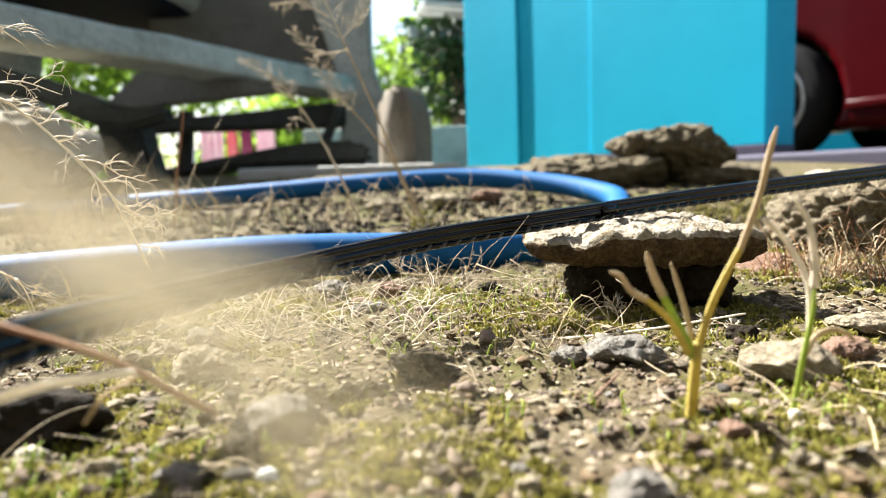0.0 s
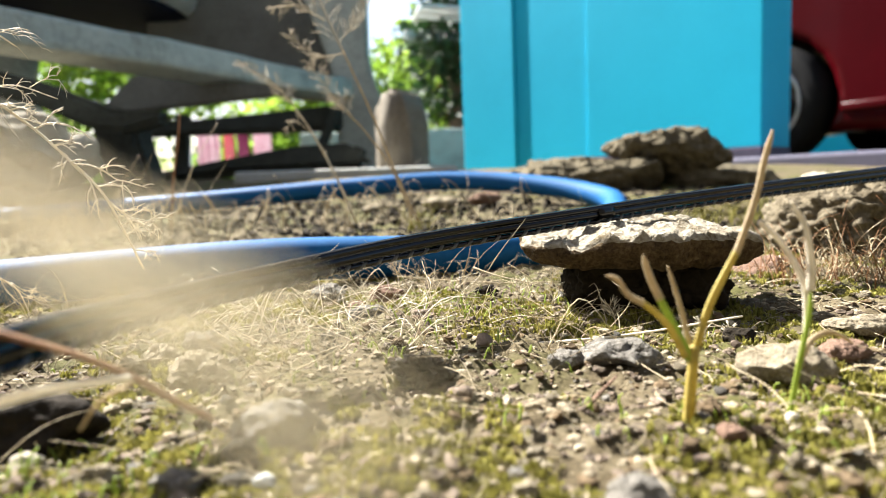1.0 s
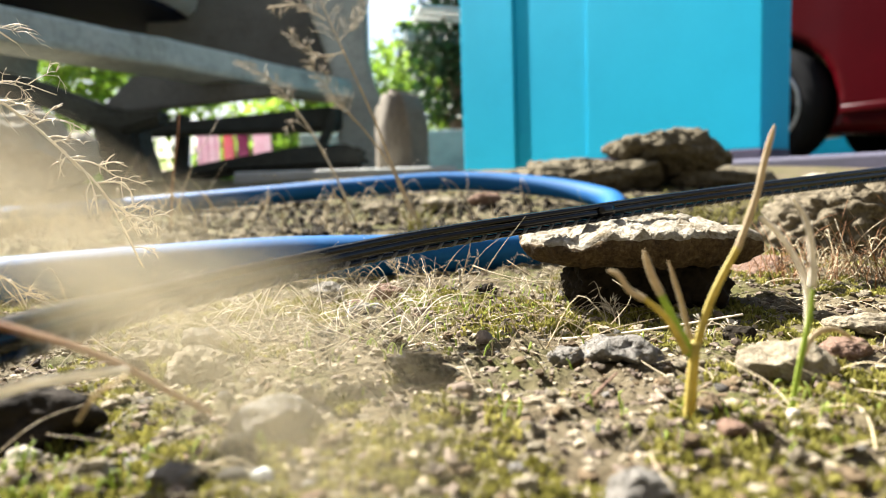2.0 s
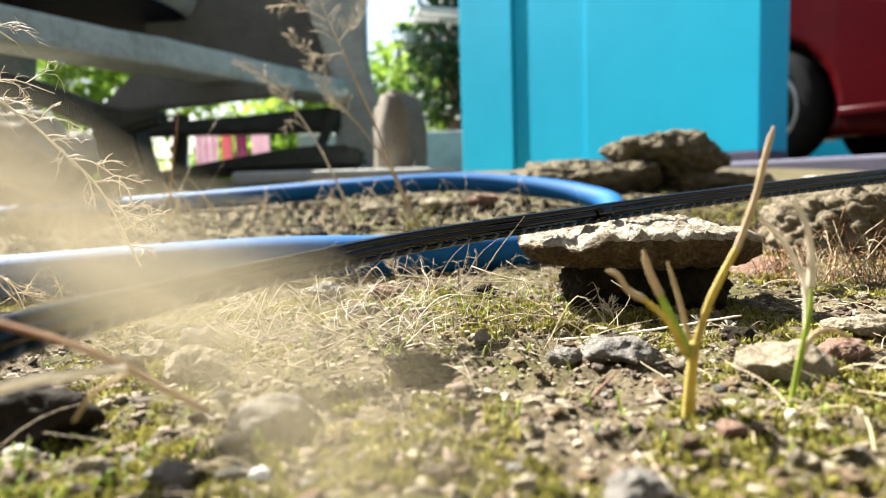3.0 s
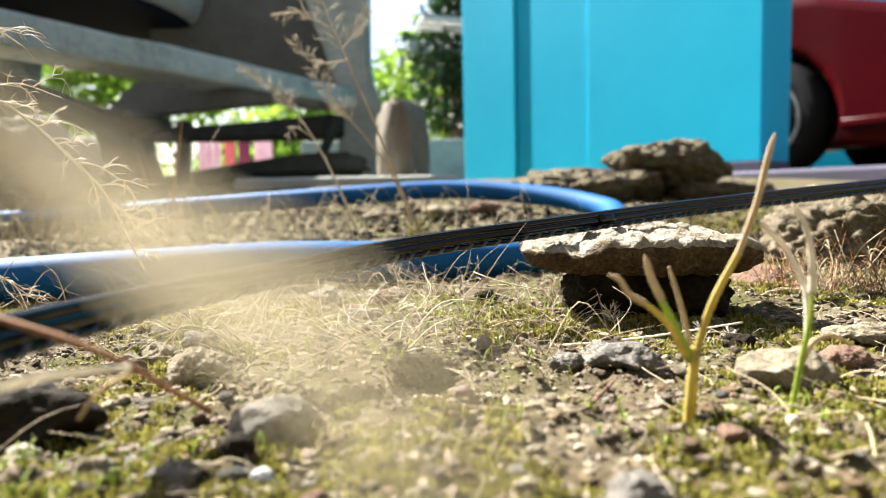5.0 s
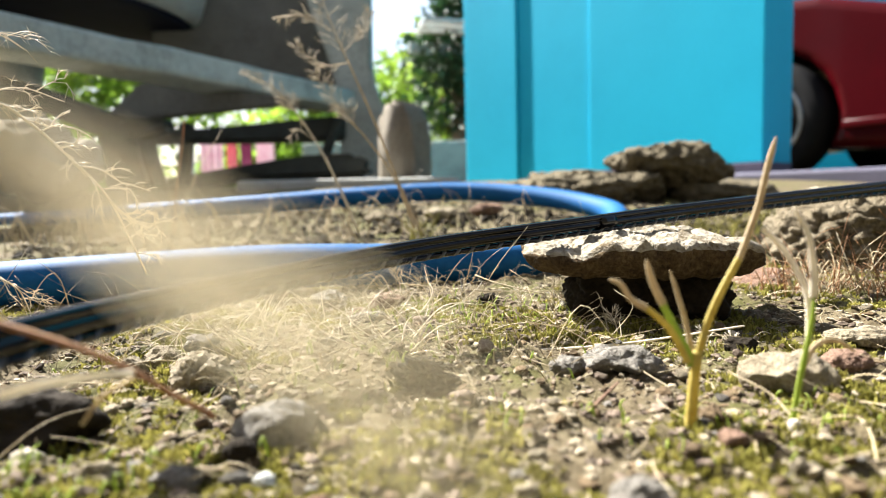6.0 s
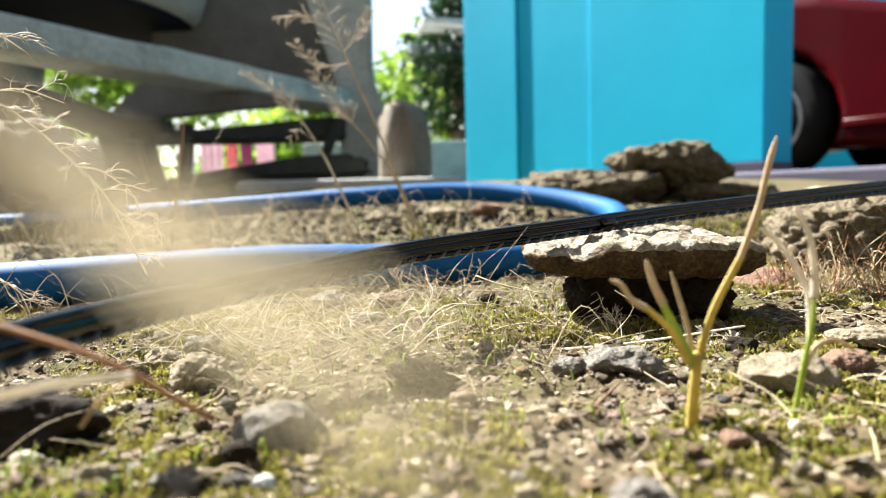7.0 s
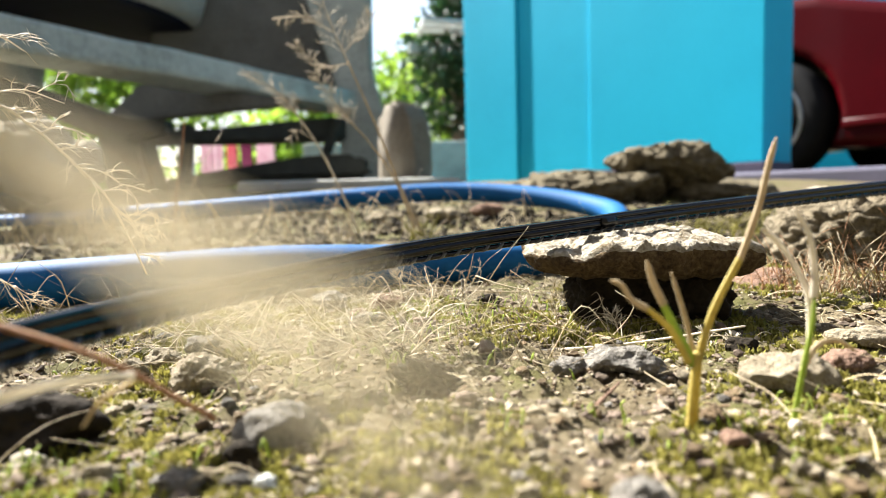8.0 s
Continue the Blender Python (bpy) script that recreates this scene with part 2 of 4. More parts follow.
def fine_z(x, y):
    near = max(0.0, 1 - max(0, math.hypot(x, y - 0.3) - 0.5) / 1.5)
    return ground_z(x, y) + near * (0.0040 * noise.noise(Vector((x * 30, y * 30, 3))) + 0.0032 * noise.noise(Vector((x * 90, y * 90, 5))) + 0.0024 * noise.noise(Vector((x * 230, y * 230, 7))))


# ---- ground ----
def build_ground():
    def axis(a, b, step, far):
        mid = list(np.arange(a, b, step))
        out, d, up, down = [], step, mid[-1], mid[0]
        lows, highs = [], []
        while up < far:
            d *= 1.13
            up, down = up + d, down - d
            lows.append(down), highs.append(up)
        return lows[::-1] + mid + highs
    xs, ys = axis(-0.33, 0.33, 0.0026, 600), axis(0.07, 0.6, 0.0026, 600)
    verts = [(x, y, fine_z(x, y)) for y in ys for x in xs]
    w = len(xs)
    faces = [(j * w + i, j * w + i + 1, (j + 1) * w + i + 1, (j + 1) * w + i) for j in range(len(ys) - 1) for i in range(w - 1)]
    g = soup("ground", verts, faces, M_SOIL)
    return tagged(g, "dry sandy earth with moss and grit", "ground", kind="structure")


build_ground()


# ---- the house wall, carport floor, other walls and an unseen light-blocking wall ----
def build_wall():
    # the near corner; the broad face turns away to the far side
    c0 = Vector((0.8736, 1.7500, 0.1210)).xy
    turn = -47
    e = thing("wall_1", (c0.x, c0.y, 0.03), "turquoise painted masonry wall with a dark plinth", "wall")
    tagged(e, kind="structure")
    e.matrix_basis = pose(c0.x, c0.y, 0.03, 0, 0, turn)
    # local: x along the face, y into the wall
    part("wall_panel", box(0.562, 0.212, 3.0, 0.004, (-0.281, 0.106, 1.605)), M_WALL, e, smooth=False)
    part("wall_panel", box(0.310, 0.212, 3.0, 0.004, (-0.718, 0.112, 1.50)), M_WALL, e, smooth=False)
    part("pilaster", box(0.272, 0.26, 3.0, 0.006, (-1.010, 0.127, 1.47)), M_WALL, e, smooth=False)
    part("plinth", box(0.562, 0.218, 0.105, 0.003, (-0.279, 0.106, 0.0525)), M_PLINTH, e, smooth=False)
    floor = tagged(obj("carport_floor", box(6.0, 6.0, 0.14, 0.008, (3.0, 2.72, -0.004)), M_FLOOR, None, False), "smooth purple-grey concrete carport floor", "floor", kind="structure")
    floor.matrix_basis = pose(c0.x, c0.y, 0.035, 0, 0, turn)
    back = tagged(obj("wall_2", box(8.0, 0.15, 3.2, 0.004, (3.6, 6.3, 1.6)), M_WALL, None, False), "turquoise painted rear wall of the carport", "wall", kind="structure")
    back.matrix_basis = pose(c0.x, c0.y, 0.035, 0, 0, turn + 20)
    low = tagged(obj("wall_3", box(2.6, 0.12, 0.42, 0.01, (0, 0, 0.1)), M_CONC, None, False), "low weathered grey concrete wall", "wall", kind="structure")
    low.matrix_basis = pose(0.55, 3.5, 0.05, 0, 0, 4)


build_wall()


def build_rear():
    """An unseen wall added behind the onlooker to cut the sky's fill light."""
    w = tagged(obj("blocker_wall", box(11.0, 0.2, 3.4, 0.01, (0, 0, 1.6)), M_BLOCKER, None, False), "unseen dark wall added to block fill light", "wall", kind="structure")
    w.matrix_basis = pose(0.5, -1.3, 0)


build_rear()


def build_awning():
    e = thing("awning", (0.1228, 4.2000, 1.1150), "white ribbed sheet awning at the wall", "awning", rz=20)
    for i in range(3):
        part("slat", box(0.9, 0.05, 0.02, 0.004, (0.15, 0.065 * i - 0.15, -0.017 * i + 0.03)), M_WHITE, e, smooth=False)
    part("bracket", box(0.9, 0.03, 0.07, 0.003, (0.15, 0.16, -0.07)), M_CONC, e, smooth=False)


build_awning()


# ---- greenery behind ----
def leaves(name, boxes, count, size, material, seed, parent=None):
    """Folded leaves scattered in clumps through soft-edged balls (centre, radii)."""
    rng = np.random.default_rng(seed)
    verts, faces = [], []
    vol = np.array([r[0] * r[1] * r[2] for _, r in boxes])
    for k in rng.choice(len(boxes), count, p=vol / vol.sum()):
        c, r = boxes[k]
        d = rng.normal(size=3)
        d *= rng.uniform(0.45, 1.05) / np.linalg.norm(d)
        p = np.array(c) + d * np.array(r)
        if p[2] < 0.12:
            p[2] = 0.12 + rng.uniform(0, 0.1)
        a = rng.normal(size=3)
        a[2] -= 0.4
        a /= np.linalg.norm(a)
        b = np.cross(a, rng.normal(size=3))
        b /= np.linalg.norm(b)
        n = np.cross(a, b)
        s = size * rng.uniform(0.6, 1.4)
        i = len(verts)
        verts += [p, p + s * (0.5 * a + 0.26 * b + 0.1 * n), p + s * a, p + s * (0.5 * a - 0.26 * b + 0.1 * n)]
        faces += [(i, i + 1, i + 2), (i, i + 2, i + 3)]
    ob = soup(name, verts, faces, material, False)
    if parent is not None:
        ob.parent = parent
    return ob


def build_tree(place, height, lean, crown, count, size, leaf, seed, label):
    e = thing("tree", place, label, "tree")
    rng = random.Random(seed)
    bm = bmesh.new()
    top = Vector((lean[0], lean[1], height))
    trunk = curve_points([(0, 0, -0.1), top * 0.35 + Vector((0.05, -0.03, 0)), top * 0.7, top], 6)
    tube(bm, trunk, lambda t: 0.09 * (1 - 0.6 * t) * height / 3, 9)
    for c, r in crown:
        a = trunk[rng.randrange(len(trunk) // 2, len(trunk))]
        tube(bm, curve_points([a, a.lerp(Vector(c), 0.5) + Vector((0, 0, 0.12)), Vector(c)], 4), lambda t: 0.03 * (1 - 0.8 * t) * height / 3, 6)
    part("trunk", bm, M_BARK, e)
    leaves("crown", crown, count, size, leaf, seed, e)


def puffs(seed, n, lo, hi, rad):
    rng = random.Random(seed)
    return [(tuple(rng.uniform(a, b) for a, b in zip(lo, hi)), tuple(rng.uniform(0.7, 1.2) * rad for _ in range(3))) for _ in range(n)]


# dark tree beside the wall, and an unseen tree added to shade the seats
build_tree((0.1, 4.6, 0.1), 2.2, (-0.1, 0.1), puffs(4, 18, (-0.2, -0.3, 0.6), (0.5, 0.4, 2.3), 0.24), 5200, 0.075, M_DARKLEAF, 21, "dense dark green leafy tree beside the wall")
build_tree((-3.6, 4.3, 0.1), 2.6, (0.4, -0.5), puffs(5, 30, (-0.6, -1.5, 1.8), (0.7, -0.3, 2.5), 0.42), 16000, 0.13, M_LEAF, 22, "unseen leafy tree added to shade the concrete seats")


def build_hedge():
    balls = puffs(6, 40, (-7, 6.2, 0.3), (-1.6, 7.6, 1.9), 0.5) + puffs(7, 40, (-1.6, 5.6, 0.2), (1.2, 6.8, 1.15), 0.4) + puffs(17, 8, (-0.45, 6.2, 1.0), (0.2, 6.8, 1.5), 0.28) + puffs(8, 16, (-0.1, 6.0, 0.8), (1.4, 6.8, 1.9), 0.35)
    h = leaves("hedge", balls, 20000, 0.11, M_HEDGE, 23)
    tagged(h, "sunlit bright green garden hedge with loose leaves", "hedge", kind="stuff")
    big = leaves("garden_plants", puffs(9, 20, (-3.2, 4.5, 0.15), (-0.2, 5.2, 0.55), 0.24), 1500, 0.13, M_HEDGE, 24)
    tagged(big, "low broad-leaved green garden plants", "plants", kind="stuff")


build_hedge()


def build_laundry():
    e = thing("clothes_line", (-1.3107, 4.0000, 0.5176), "low line with pink and red cloths hung behind the seats", "cloth")
    for x in (-0.61, 0.61):
        part("pole", tube(bmesh.new(), [Vector((x, 0, -0.46)), Vector((x, 0, -0.2)), Vector((x, 0, 0.06))], 0.012, 10), M_CONC, e)
    part("line", tube(bmesh.new(), [Vector((-0.6, 0, 0.03)), Vector((0, 0, 0.0)), Vector((0.6, 0, 0.03))], 0.004, 6), M_WHITE, e)
    for x, w, m in ((-0.30, 0.09, M_GREYCLOTH), (-0.15, 0.15, M_PINK), (-0.02, 0.06, M_REDCLOTH), (0.07, 0.08, M_PLUM), (0.19, 0.11, M_PINK)):
        bm = bmesh.new()
        n, hgt = 10, 0.30
        for k in range(n + 1):
            f = 0.018 * math.sin(k * 2.1 + x * 30)
            bm.verts.new((x + w * (k / n - 0.5), f * 0.3, 0.005)), bm.verts.new((x + w * (k / n - 0.5), f, -hgt))
        bm.verts.ensure_lookup_table()
        for k in range(n):
            bm.faces.new([bm.verts[i] for i in (2 * k, 2 * k + 2, 2 * k + 3, 2 * k + 1)])
        bmesh.ops.solidify(bm, geom=bm.faces[:], thickness=0.003)
        part("cloth", bm, m, e)


build_laundry()


# ---- concrete garden seats ----
def plate(points, depth, bevel=0.012):
    """An upright plate: outline in x and z, and a depth along y."""
    bm = bmesh.new()
    f = bm.faces.new([bm.verts.new((x, 0, z)) for x, z in points])
    r = bmesh.ops.extrude_face_region(bm, geom=[f])
    for v in r["geom"]:
        if isinstance(v, bmesh.types.BMVert):
            v.co.y += depth
    bmesh.ops.recalc_face_normals(bm, faces=bm.faces)
    bmesh.ops.bevel(bm, geom=bm.edges[:], offset=bevel, segments=2, affect="EDGES")
    return bm


def beam(a, b, wide, high, bevel=0.012, lean=0.0):
    """A bevelled bar from a to b: its mesh and pose."""
    a, b = Vector(a), Vector(b)
    d = b - a
    bm = box(d.length, wide, high, bevel)
    bmesh.ops.subdivide_edges(bm, edges=[e for e in bm.edges if e.calc_length() > d.length * 0.5], cuts=12)
    for v in bm.verts:
        v.co += 0.006 * Vector((0, noise.noise(v.co * 5), noise.noise(v.co * 5 + Vector((9, 0, 0)))))
    m = Matrix.Translation((a + b) / 2) @ d.to_track_quat("X", "Z").to_matrix().to_4x4() @ pose(0, 0, 0, lean, 0, 0)
    return bm, m


def bar(name, a, b, wide, high, material, parent, lean=0.0, label=""):
    bm, m = beam(a, b, wide, high, lean=lean)
    ob = part(name, bm, material, parent, label, False)
    ob.matrix_basis = m
    return ob


def build_seats():
    e = thing("garden_table", (-1.59, 2.4, 0.085), "round pale concrete garden table with a thick top", "table")
    part("tabletop", lathe([(0.0, 0.665), (0.56, 0.665), (0.6, 0.65), (0.655, 0.655), (0.675, 0.68), (0.72, 0.82), (0.0, 0.82)], 64), M_PALE, e)
    # the shade under the tabletop is put into a near-black colour
    part("underside", lathe([(0.0, 0.648), (0.6, 0.640), (0.645, 0.648), (0.6, 0.66), (0.0, 0.66)], 64), M_UNDER_SHADE, e, "underside with its shade put into the colour")
    part("pedestal", lathe([(0.16, -0.02), (0.11, 0.1), (0.08, 0.4), (0.12, 0.665)]), M_CONC, e)
    b = thing("garden_bench", (0, 0, 0), "weathered grey concrete garden bench on splayed legs", "bench", "benches round the table")
    a, z = Vector((-0.8042, 1.2, 0.3748)), Vector((-0.3602, 2.4, 0.4245))
    bar("seat", a + (a - z) * 0.35, z, 0.11, 0.068, M_CONC, b, -4)

    def sheet(name, y, outline, depth, material, owner, bevel=0.012):
        ob = part(name, plate(outline, depth, bevel), material, owner, smooth=False)
        ob.matrix_basis = pose(0, y, 0)
    sheet("bracket", 1.75, [(-0.8221, 0.3951), (-0.7266, 0.3835), (-0.4152, 0.342), (-0.4393, 0.3216), (-0.5781, 0.3103), (-0.7324, 0.2994), (-0.8406, 0.2903), (-0.919, 0.3106)], 0.03, M_SHADE_CONC, b, 0.006)
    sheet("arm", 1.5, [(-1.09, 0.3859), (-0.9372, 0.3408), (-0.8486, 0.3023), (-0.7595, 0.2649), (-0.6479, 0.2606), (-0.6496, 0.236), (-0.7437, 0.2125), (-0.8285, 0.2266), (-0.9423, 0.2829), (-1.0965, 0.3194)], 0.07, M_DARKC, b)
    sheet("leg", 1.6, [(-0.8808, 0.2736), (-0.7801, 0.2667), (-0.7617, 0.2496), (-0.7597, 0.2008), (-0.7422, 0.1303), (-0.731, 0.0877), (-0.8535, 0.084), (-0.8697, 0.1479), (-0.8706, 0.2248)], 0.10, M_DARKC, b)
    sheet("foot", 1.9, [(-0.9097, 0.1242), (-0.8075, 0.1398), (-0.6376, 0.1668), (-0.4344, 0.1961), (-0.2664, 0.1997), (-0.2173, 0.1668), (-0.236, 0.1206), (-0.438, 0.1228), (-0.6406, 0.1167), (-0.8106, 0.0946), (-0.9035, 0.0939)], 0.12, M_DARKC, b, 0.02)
    c = thing("garden_bench", (0, 0, 0), "dark shaded concrete bench with a solid backrest", "bench", "benches round the table")
    sheet("backrest", 2.5, [(-1.0916, 1.1418), (-0.3353, 1.1216), (-0.366, 0.3985), (-0.606, 0.4266), (-1.0372, 0.535), (-1.1307, 0.6015)], 0.09, M_SHADE_CONC, c)
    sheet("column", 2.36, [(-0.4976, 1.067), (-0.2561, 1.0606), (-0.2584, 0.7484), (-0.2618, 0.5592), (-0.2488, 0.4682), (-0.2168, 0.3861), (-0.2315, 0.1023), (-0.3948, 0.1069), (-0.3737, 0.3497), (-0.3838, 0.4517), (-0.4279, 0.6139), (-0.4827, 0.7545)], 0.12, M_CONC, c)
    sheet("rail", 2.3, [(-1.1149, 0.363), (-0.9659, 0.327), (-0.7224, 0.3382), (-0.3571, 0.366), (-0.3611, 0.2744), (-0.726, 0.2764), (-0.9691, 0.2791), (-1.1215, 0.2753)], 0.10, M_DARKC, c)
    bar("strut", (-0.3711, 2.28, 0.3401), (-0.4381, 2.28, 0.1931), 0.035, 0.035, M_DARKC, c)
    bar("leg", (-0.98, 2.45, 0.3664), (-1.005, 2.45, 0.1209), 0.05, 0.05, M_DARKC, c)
    s = thing("stone_post", (-0.1419, 1.7200, 0.0719), "rounded brown concrete post end of a bench", "post")
    bm = plate([(-0.052, -0.04), (-0.052, 0.17), (-0.042, 0.225), (-0.016, 0.258), (0.016, 0.258), (0.038, 0.23), (0.052, 0.17), (0.058, -0.04)], 0.14, 0.016)
    bmesh.ops.subdivide_edges(bm, edges=[x for x in bm.edges if x.calc_length() > 0.05], cuts=4, use_grid_fill=True)
    for v in bm.verts:
        v.co += 0.006 * Vector((noise.noise(v.co * 22), noise.noise(v.co * 22 + Vector((7, 0, 0))), 0))
    ob = part("body", bm, M_BROWN, s)
    ob.matrix_basis = pose(0, 0, 0, 0, 0, -28)
    ps = obj("paving_slab", box(0.55, 0.3, 0.05, 0.01), M_PALE, None, False)
    ps.matrix_basis = pose(*(-0.2605, 1.7200, 0.0873), 0, 0, 12)
    tagged(ps, "pale concrete paving slab below the benches", "slab")


build_seats()


# ---- car ----
def build_car():
    e = thing("car", (1.69, 3.3, 0.098), "dark red hatchback car parked behind the wall", "car", rz=33)
    # local: x along the axle away from the near wheel, -y towards the nose
    def arch(y, r=0.335):
        return [(y + r * math.cos(a), 0.30 + r * math.sin(a)) for a in np.linspace(math.pi * 1.15, -0.09 * math.pi, 15)]
    lower = [(-0.80, 0.24), (-0.74, 0.13), *arch(0.0), (0.55, 0.19), (1.9, 0.19), *arch(2.45), (2.95, 0.22), (3.1, 0.35)]
    upper = [(3.12, 0.75), (3.05, 0.98), (2.6, 1.0), (0.6, 1.0), (-0.25, 0.86), (-0.66, 0.72), (-0.82, 0.55)]
    bm = bmesh.new()
    f = bm.faces.new([bm.verts.new((-0.06, y, z)) for y, z in lower + upper])
    r = bmesh.ops.extrude_face_region(bm, geom=[f])
    moved = [v for v in r["geom"] if isinstance(v, bmesh.types.BMVert)]
    for v in moved:
        v.co.x += 1.57
    bmesh.ops.recalc_face_normals(bm, faces=bm.faces)
    rim = [x for x in bm.edges if len(x.link_faces) == 2 and any(len(q.verts) > 8 for q in x.link_faces)]
    bmesh.ops.bevel(bm, geom=rim, offset=0.05, segments=4, profile=0.5, affect="EDGES")
    part("body", bm, M_RED, e, smooth=False)
    cab = bmesh.new()
    f = cab.faces.new([cab.verts.new((0.04, y, z)) for y, z in ((0.5, 0.985), (2.95, 0.985), (2.75, 1.3), (2.3, 1.46), (1.2, 1.46))])
    r = bmesh.ops.extrude_face_region(cab, geom=[f])
    for v in r["geom"]:
        if isinstance(v, bmesh.types.BMVert):
            v.co.x += 1.37
    bmesh.ops.recalc_face_normals(cab, faces=cab.faces)
    bmesh.ops.bevel(cab, geom=cab.edges[:], offset=0.05, segments=3, affect="EDGES")
    part("cabin", cab, M_GLASS, e, "dark tinted glass cabin")
    part("side_moulding", box(0.03, 0.34, 0.045, 0.012, (-0.068, -0.54, 0.25)), M_RED, e)
    part("bumper", box(1.5, 0.12, 0.2, 0.05, (0.73, -0.84, 0.30), 3), M_RED, e)
    part("sill", box(1.42, 1.3, 0.06, 0.02, (0.73, 1.22, 0.18)), M_TYRE, e)
    for x, y, s in ((0, 0, -1), (1.45, 0, 1), (0, 2.45, -1), (1.45, 2.45, 1)):
        wheel = new("wheel")
        wheel.parent = e
        wheel.matrix_basis = pose(x, y, 0.3, 0, 90 * s, 0)
        part("tyre", lathe([(0.195, -0.085), (0.27, -0.095), (0.296, -0.07), (0.302, 0), (0.296, 0.07), (0.27, 0.095), (0.195, 0.085)]), M_TYRE, wheel)
        part("rim", lathe([(0.0, 0.02), (0.16, 0.02), (0.185, 0.085), (0.2, 0.085), (0.2, -0.08), (0.0, -0.08)]), M_TYRE, wheel, "dark wheel well of the rim")
        part("hub", lathe([(0.0, 0.065), (0.045, 0.062), (0.05, 0.02), (0.0, 0.02)], 20), M_RIM, wheel)
        part("rim_ring", lathe([(0.172, 0.078), (0.187, 0.09), (0.2, 0.09), (0.2, 0.07), (0.172, 0.06)]), M_RIM, wheel)
        for k in range(7):
            sp = part("spoke", box(0.14, 0.034, 0.02, 0.006, (0.11, 0, 0.062)), M_RIM, wheel)
            sp.matrix_basis = pose(0, 0, 0, 0, 0, 360 / 7 * k + 12)


build_car()


# ---- blue pipe ----
def build_pipe():
    pts = [(-0.3938, 0.3400, 0.0131), (-0.2908, 0.3650, 0.0135), (-0.2050, 0.3900, 0.0159), (-0.1059, 0.4150, 0.0174), (0.0063, 0.4500, 0.0128), (0.105, 0.475, 0.014), (0.162, 0.53, 0.015), (0.188, 0.62, 0.015), (0.198, 0.72, 0.023), (0.2173, 0.8400, 0.0370), (0.1496, 0.9400, 0.0560), (0.0171, 1.0000, 0.0686), (-0.1609, 1.0000, 0.0629), (-0.3393, 1.0000, 0.0537), (-0.5180, 1.0000, 0.0444), (-0.6968, 1.0000, 0.0378), (-0.9650, 1.0000, 0.0311)]
    bm = tube(bmesh.new(), curve_points(pts, 12), lambda t: 0.0145, 24)
    tagged(obj("water_pipe", bm, M_PIPE), "blue plastic water pipe looped over the ground", "pipe")


build_pipe()


# ---- black cable ----
def build_cable():
    line = curve_points([(-0.0837, 0.0880, 0.0339), (-0.0822, 0.1150, 0.0350), (-0.0775, 0.1600, 0.0338), (-0.0525, 0.2050, 0.0356), (-0.0075, 0.2500, 0.0400), (0.0567, 0.2920, 0.0447), (0.1419, 0.3400, 0.0507), (0.2800, 0.4000, 0.0594), (0.4671, 0.4700, 0.0699), (0.8618, 0.6000, 0.0812)], 40)
    e = thing("cable", line[0], "black rubber drop cable of three strands", "cable")
    o = line[0]
    up = Vector((0, -0.25, 1)).normalized()
    part("strand", tube(bmesh.new(), [p - o + up * 0.0030 for p in line], 0.0017, 10), M_CABLE, e)
    part("strand", tube(bmesh.new(), [p - o for p in line], 0.0021, 10), M_CABLE, e)
    part("strand", tube(bmesh.new(), [p - o - up * 0.0034 for p in line], 0.0012, 8), M_CABLE, e)
    # pale ribs added along the two thick strands to draw their highlight lines
    for a, r in ((0.0030, 0.0017), (0.0, 0.0021)):
        part("rib", tube(bmesh.new(), [p - o + up * (a + 0.80 * r) + Vector((0.35, -0.6, 0)) * r * 0.8 for p in line], 0.00022, 6), M_WIRE_GLINT, e, "thin pale line drawing the strand's highlight")
    # the wrapping wire, wound round the lowest strand
    dense = curve_points(line, 4)
    run, wound = 0.0, []
    for i, p in enumerate(dense):
        if i:
            run += (p - dense[i - 1]).length
        d = (dense[min(i + 1, len(dense) - 1)] - dense[max(i - 1, 0)]).normalized()
        s = d.cross(up).normalized()
        a = run / 0.0075 * 2 * math.pi
        wound.append(p - o - up * 0.0034 + (s * math.cos(a) + s.cross(d) * math.sin(a)) * 0.0006)
    part("wrapping", tube(bmesh.new(), wound, 0.0009, 6), M_WIRE_GLINT, e, "wound grey lashing wire")
    i = min(range(len(line)), key=lambda k: (line[k] - Vector((0.0738, 0.3030, 0.0459))).length)
    part("tape_sleeve", tube(bmesh.new(), [line[k] - o + up * 0.0006 for k in range(i, i + 5)], 0.0036, 10, 0.95), M_CABLE, e, "wound black tape sleeve")


build_cable()


# ---- stones ----
def stone(name, place, size, seed, material, label, category="stone", rz=0.0, rx=0.0, ry=0.0, group="", sink=0.0, **k):
    ob = obj(name, rock(*size, seed, **k), material)
    ob.matrix_basis = pose(place[0], place[1], place[2] - sink, rx, ry, rz)
    return tagged(ob, label, category, group)


def on_ground(name, place, size, seed, material, label, **k):
    """A stone bedded in the soil."""
    x, y = place[0], place[1]
    return stone(name, (x, y, fine_z(x, y)), size, seed, material, label, sink=0.2 * size[2], **k)


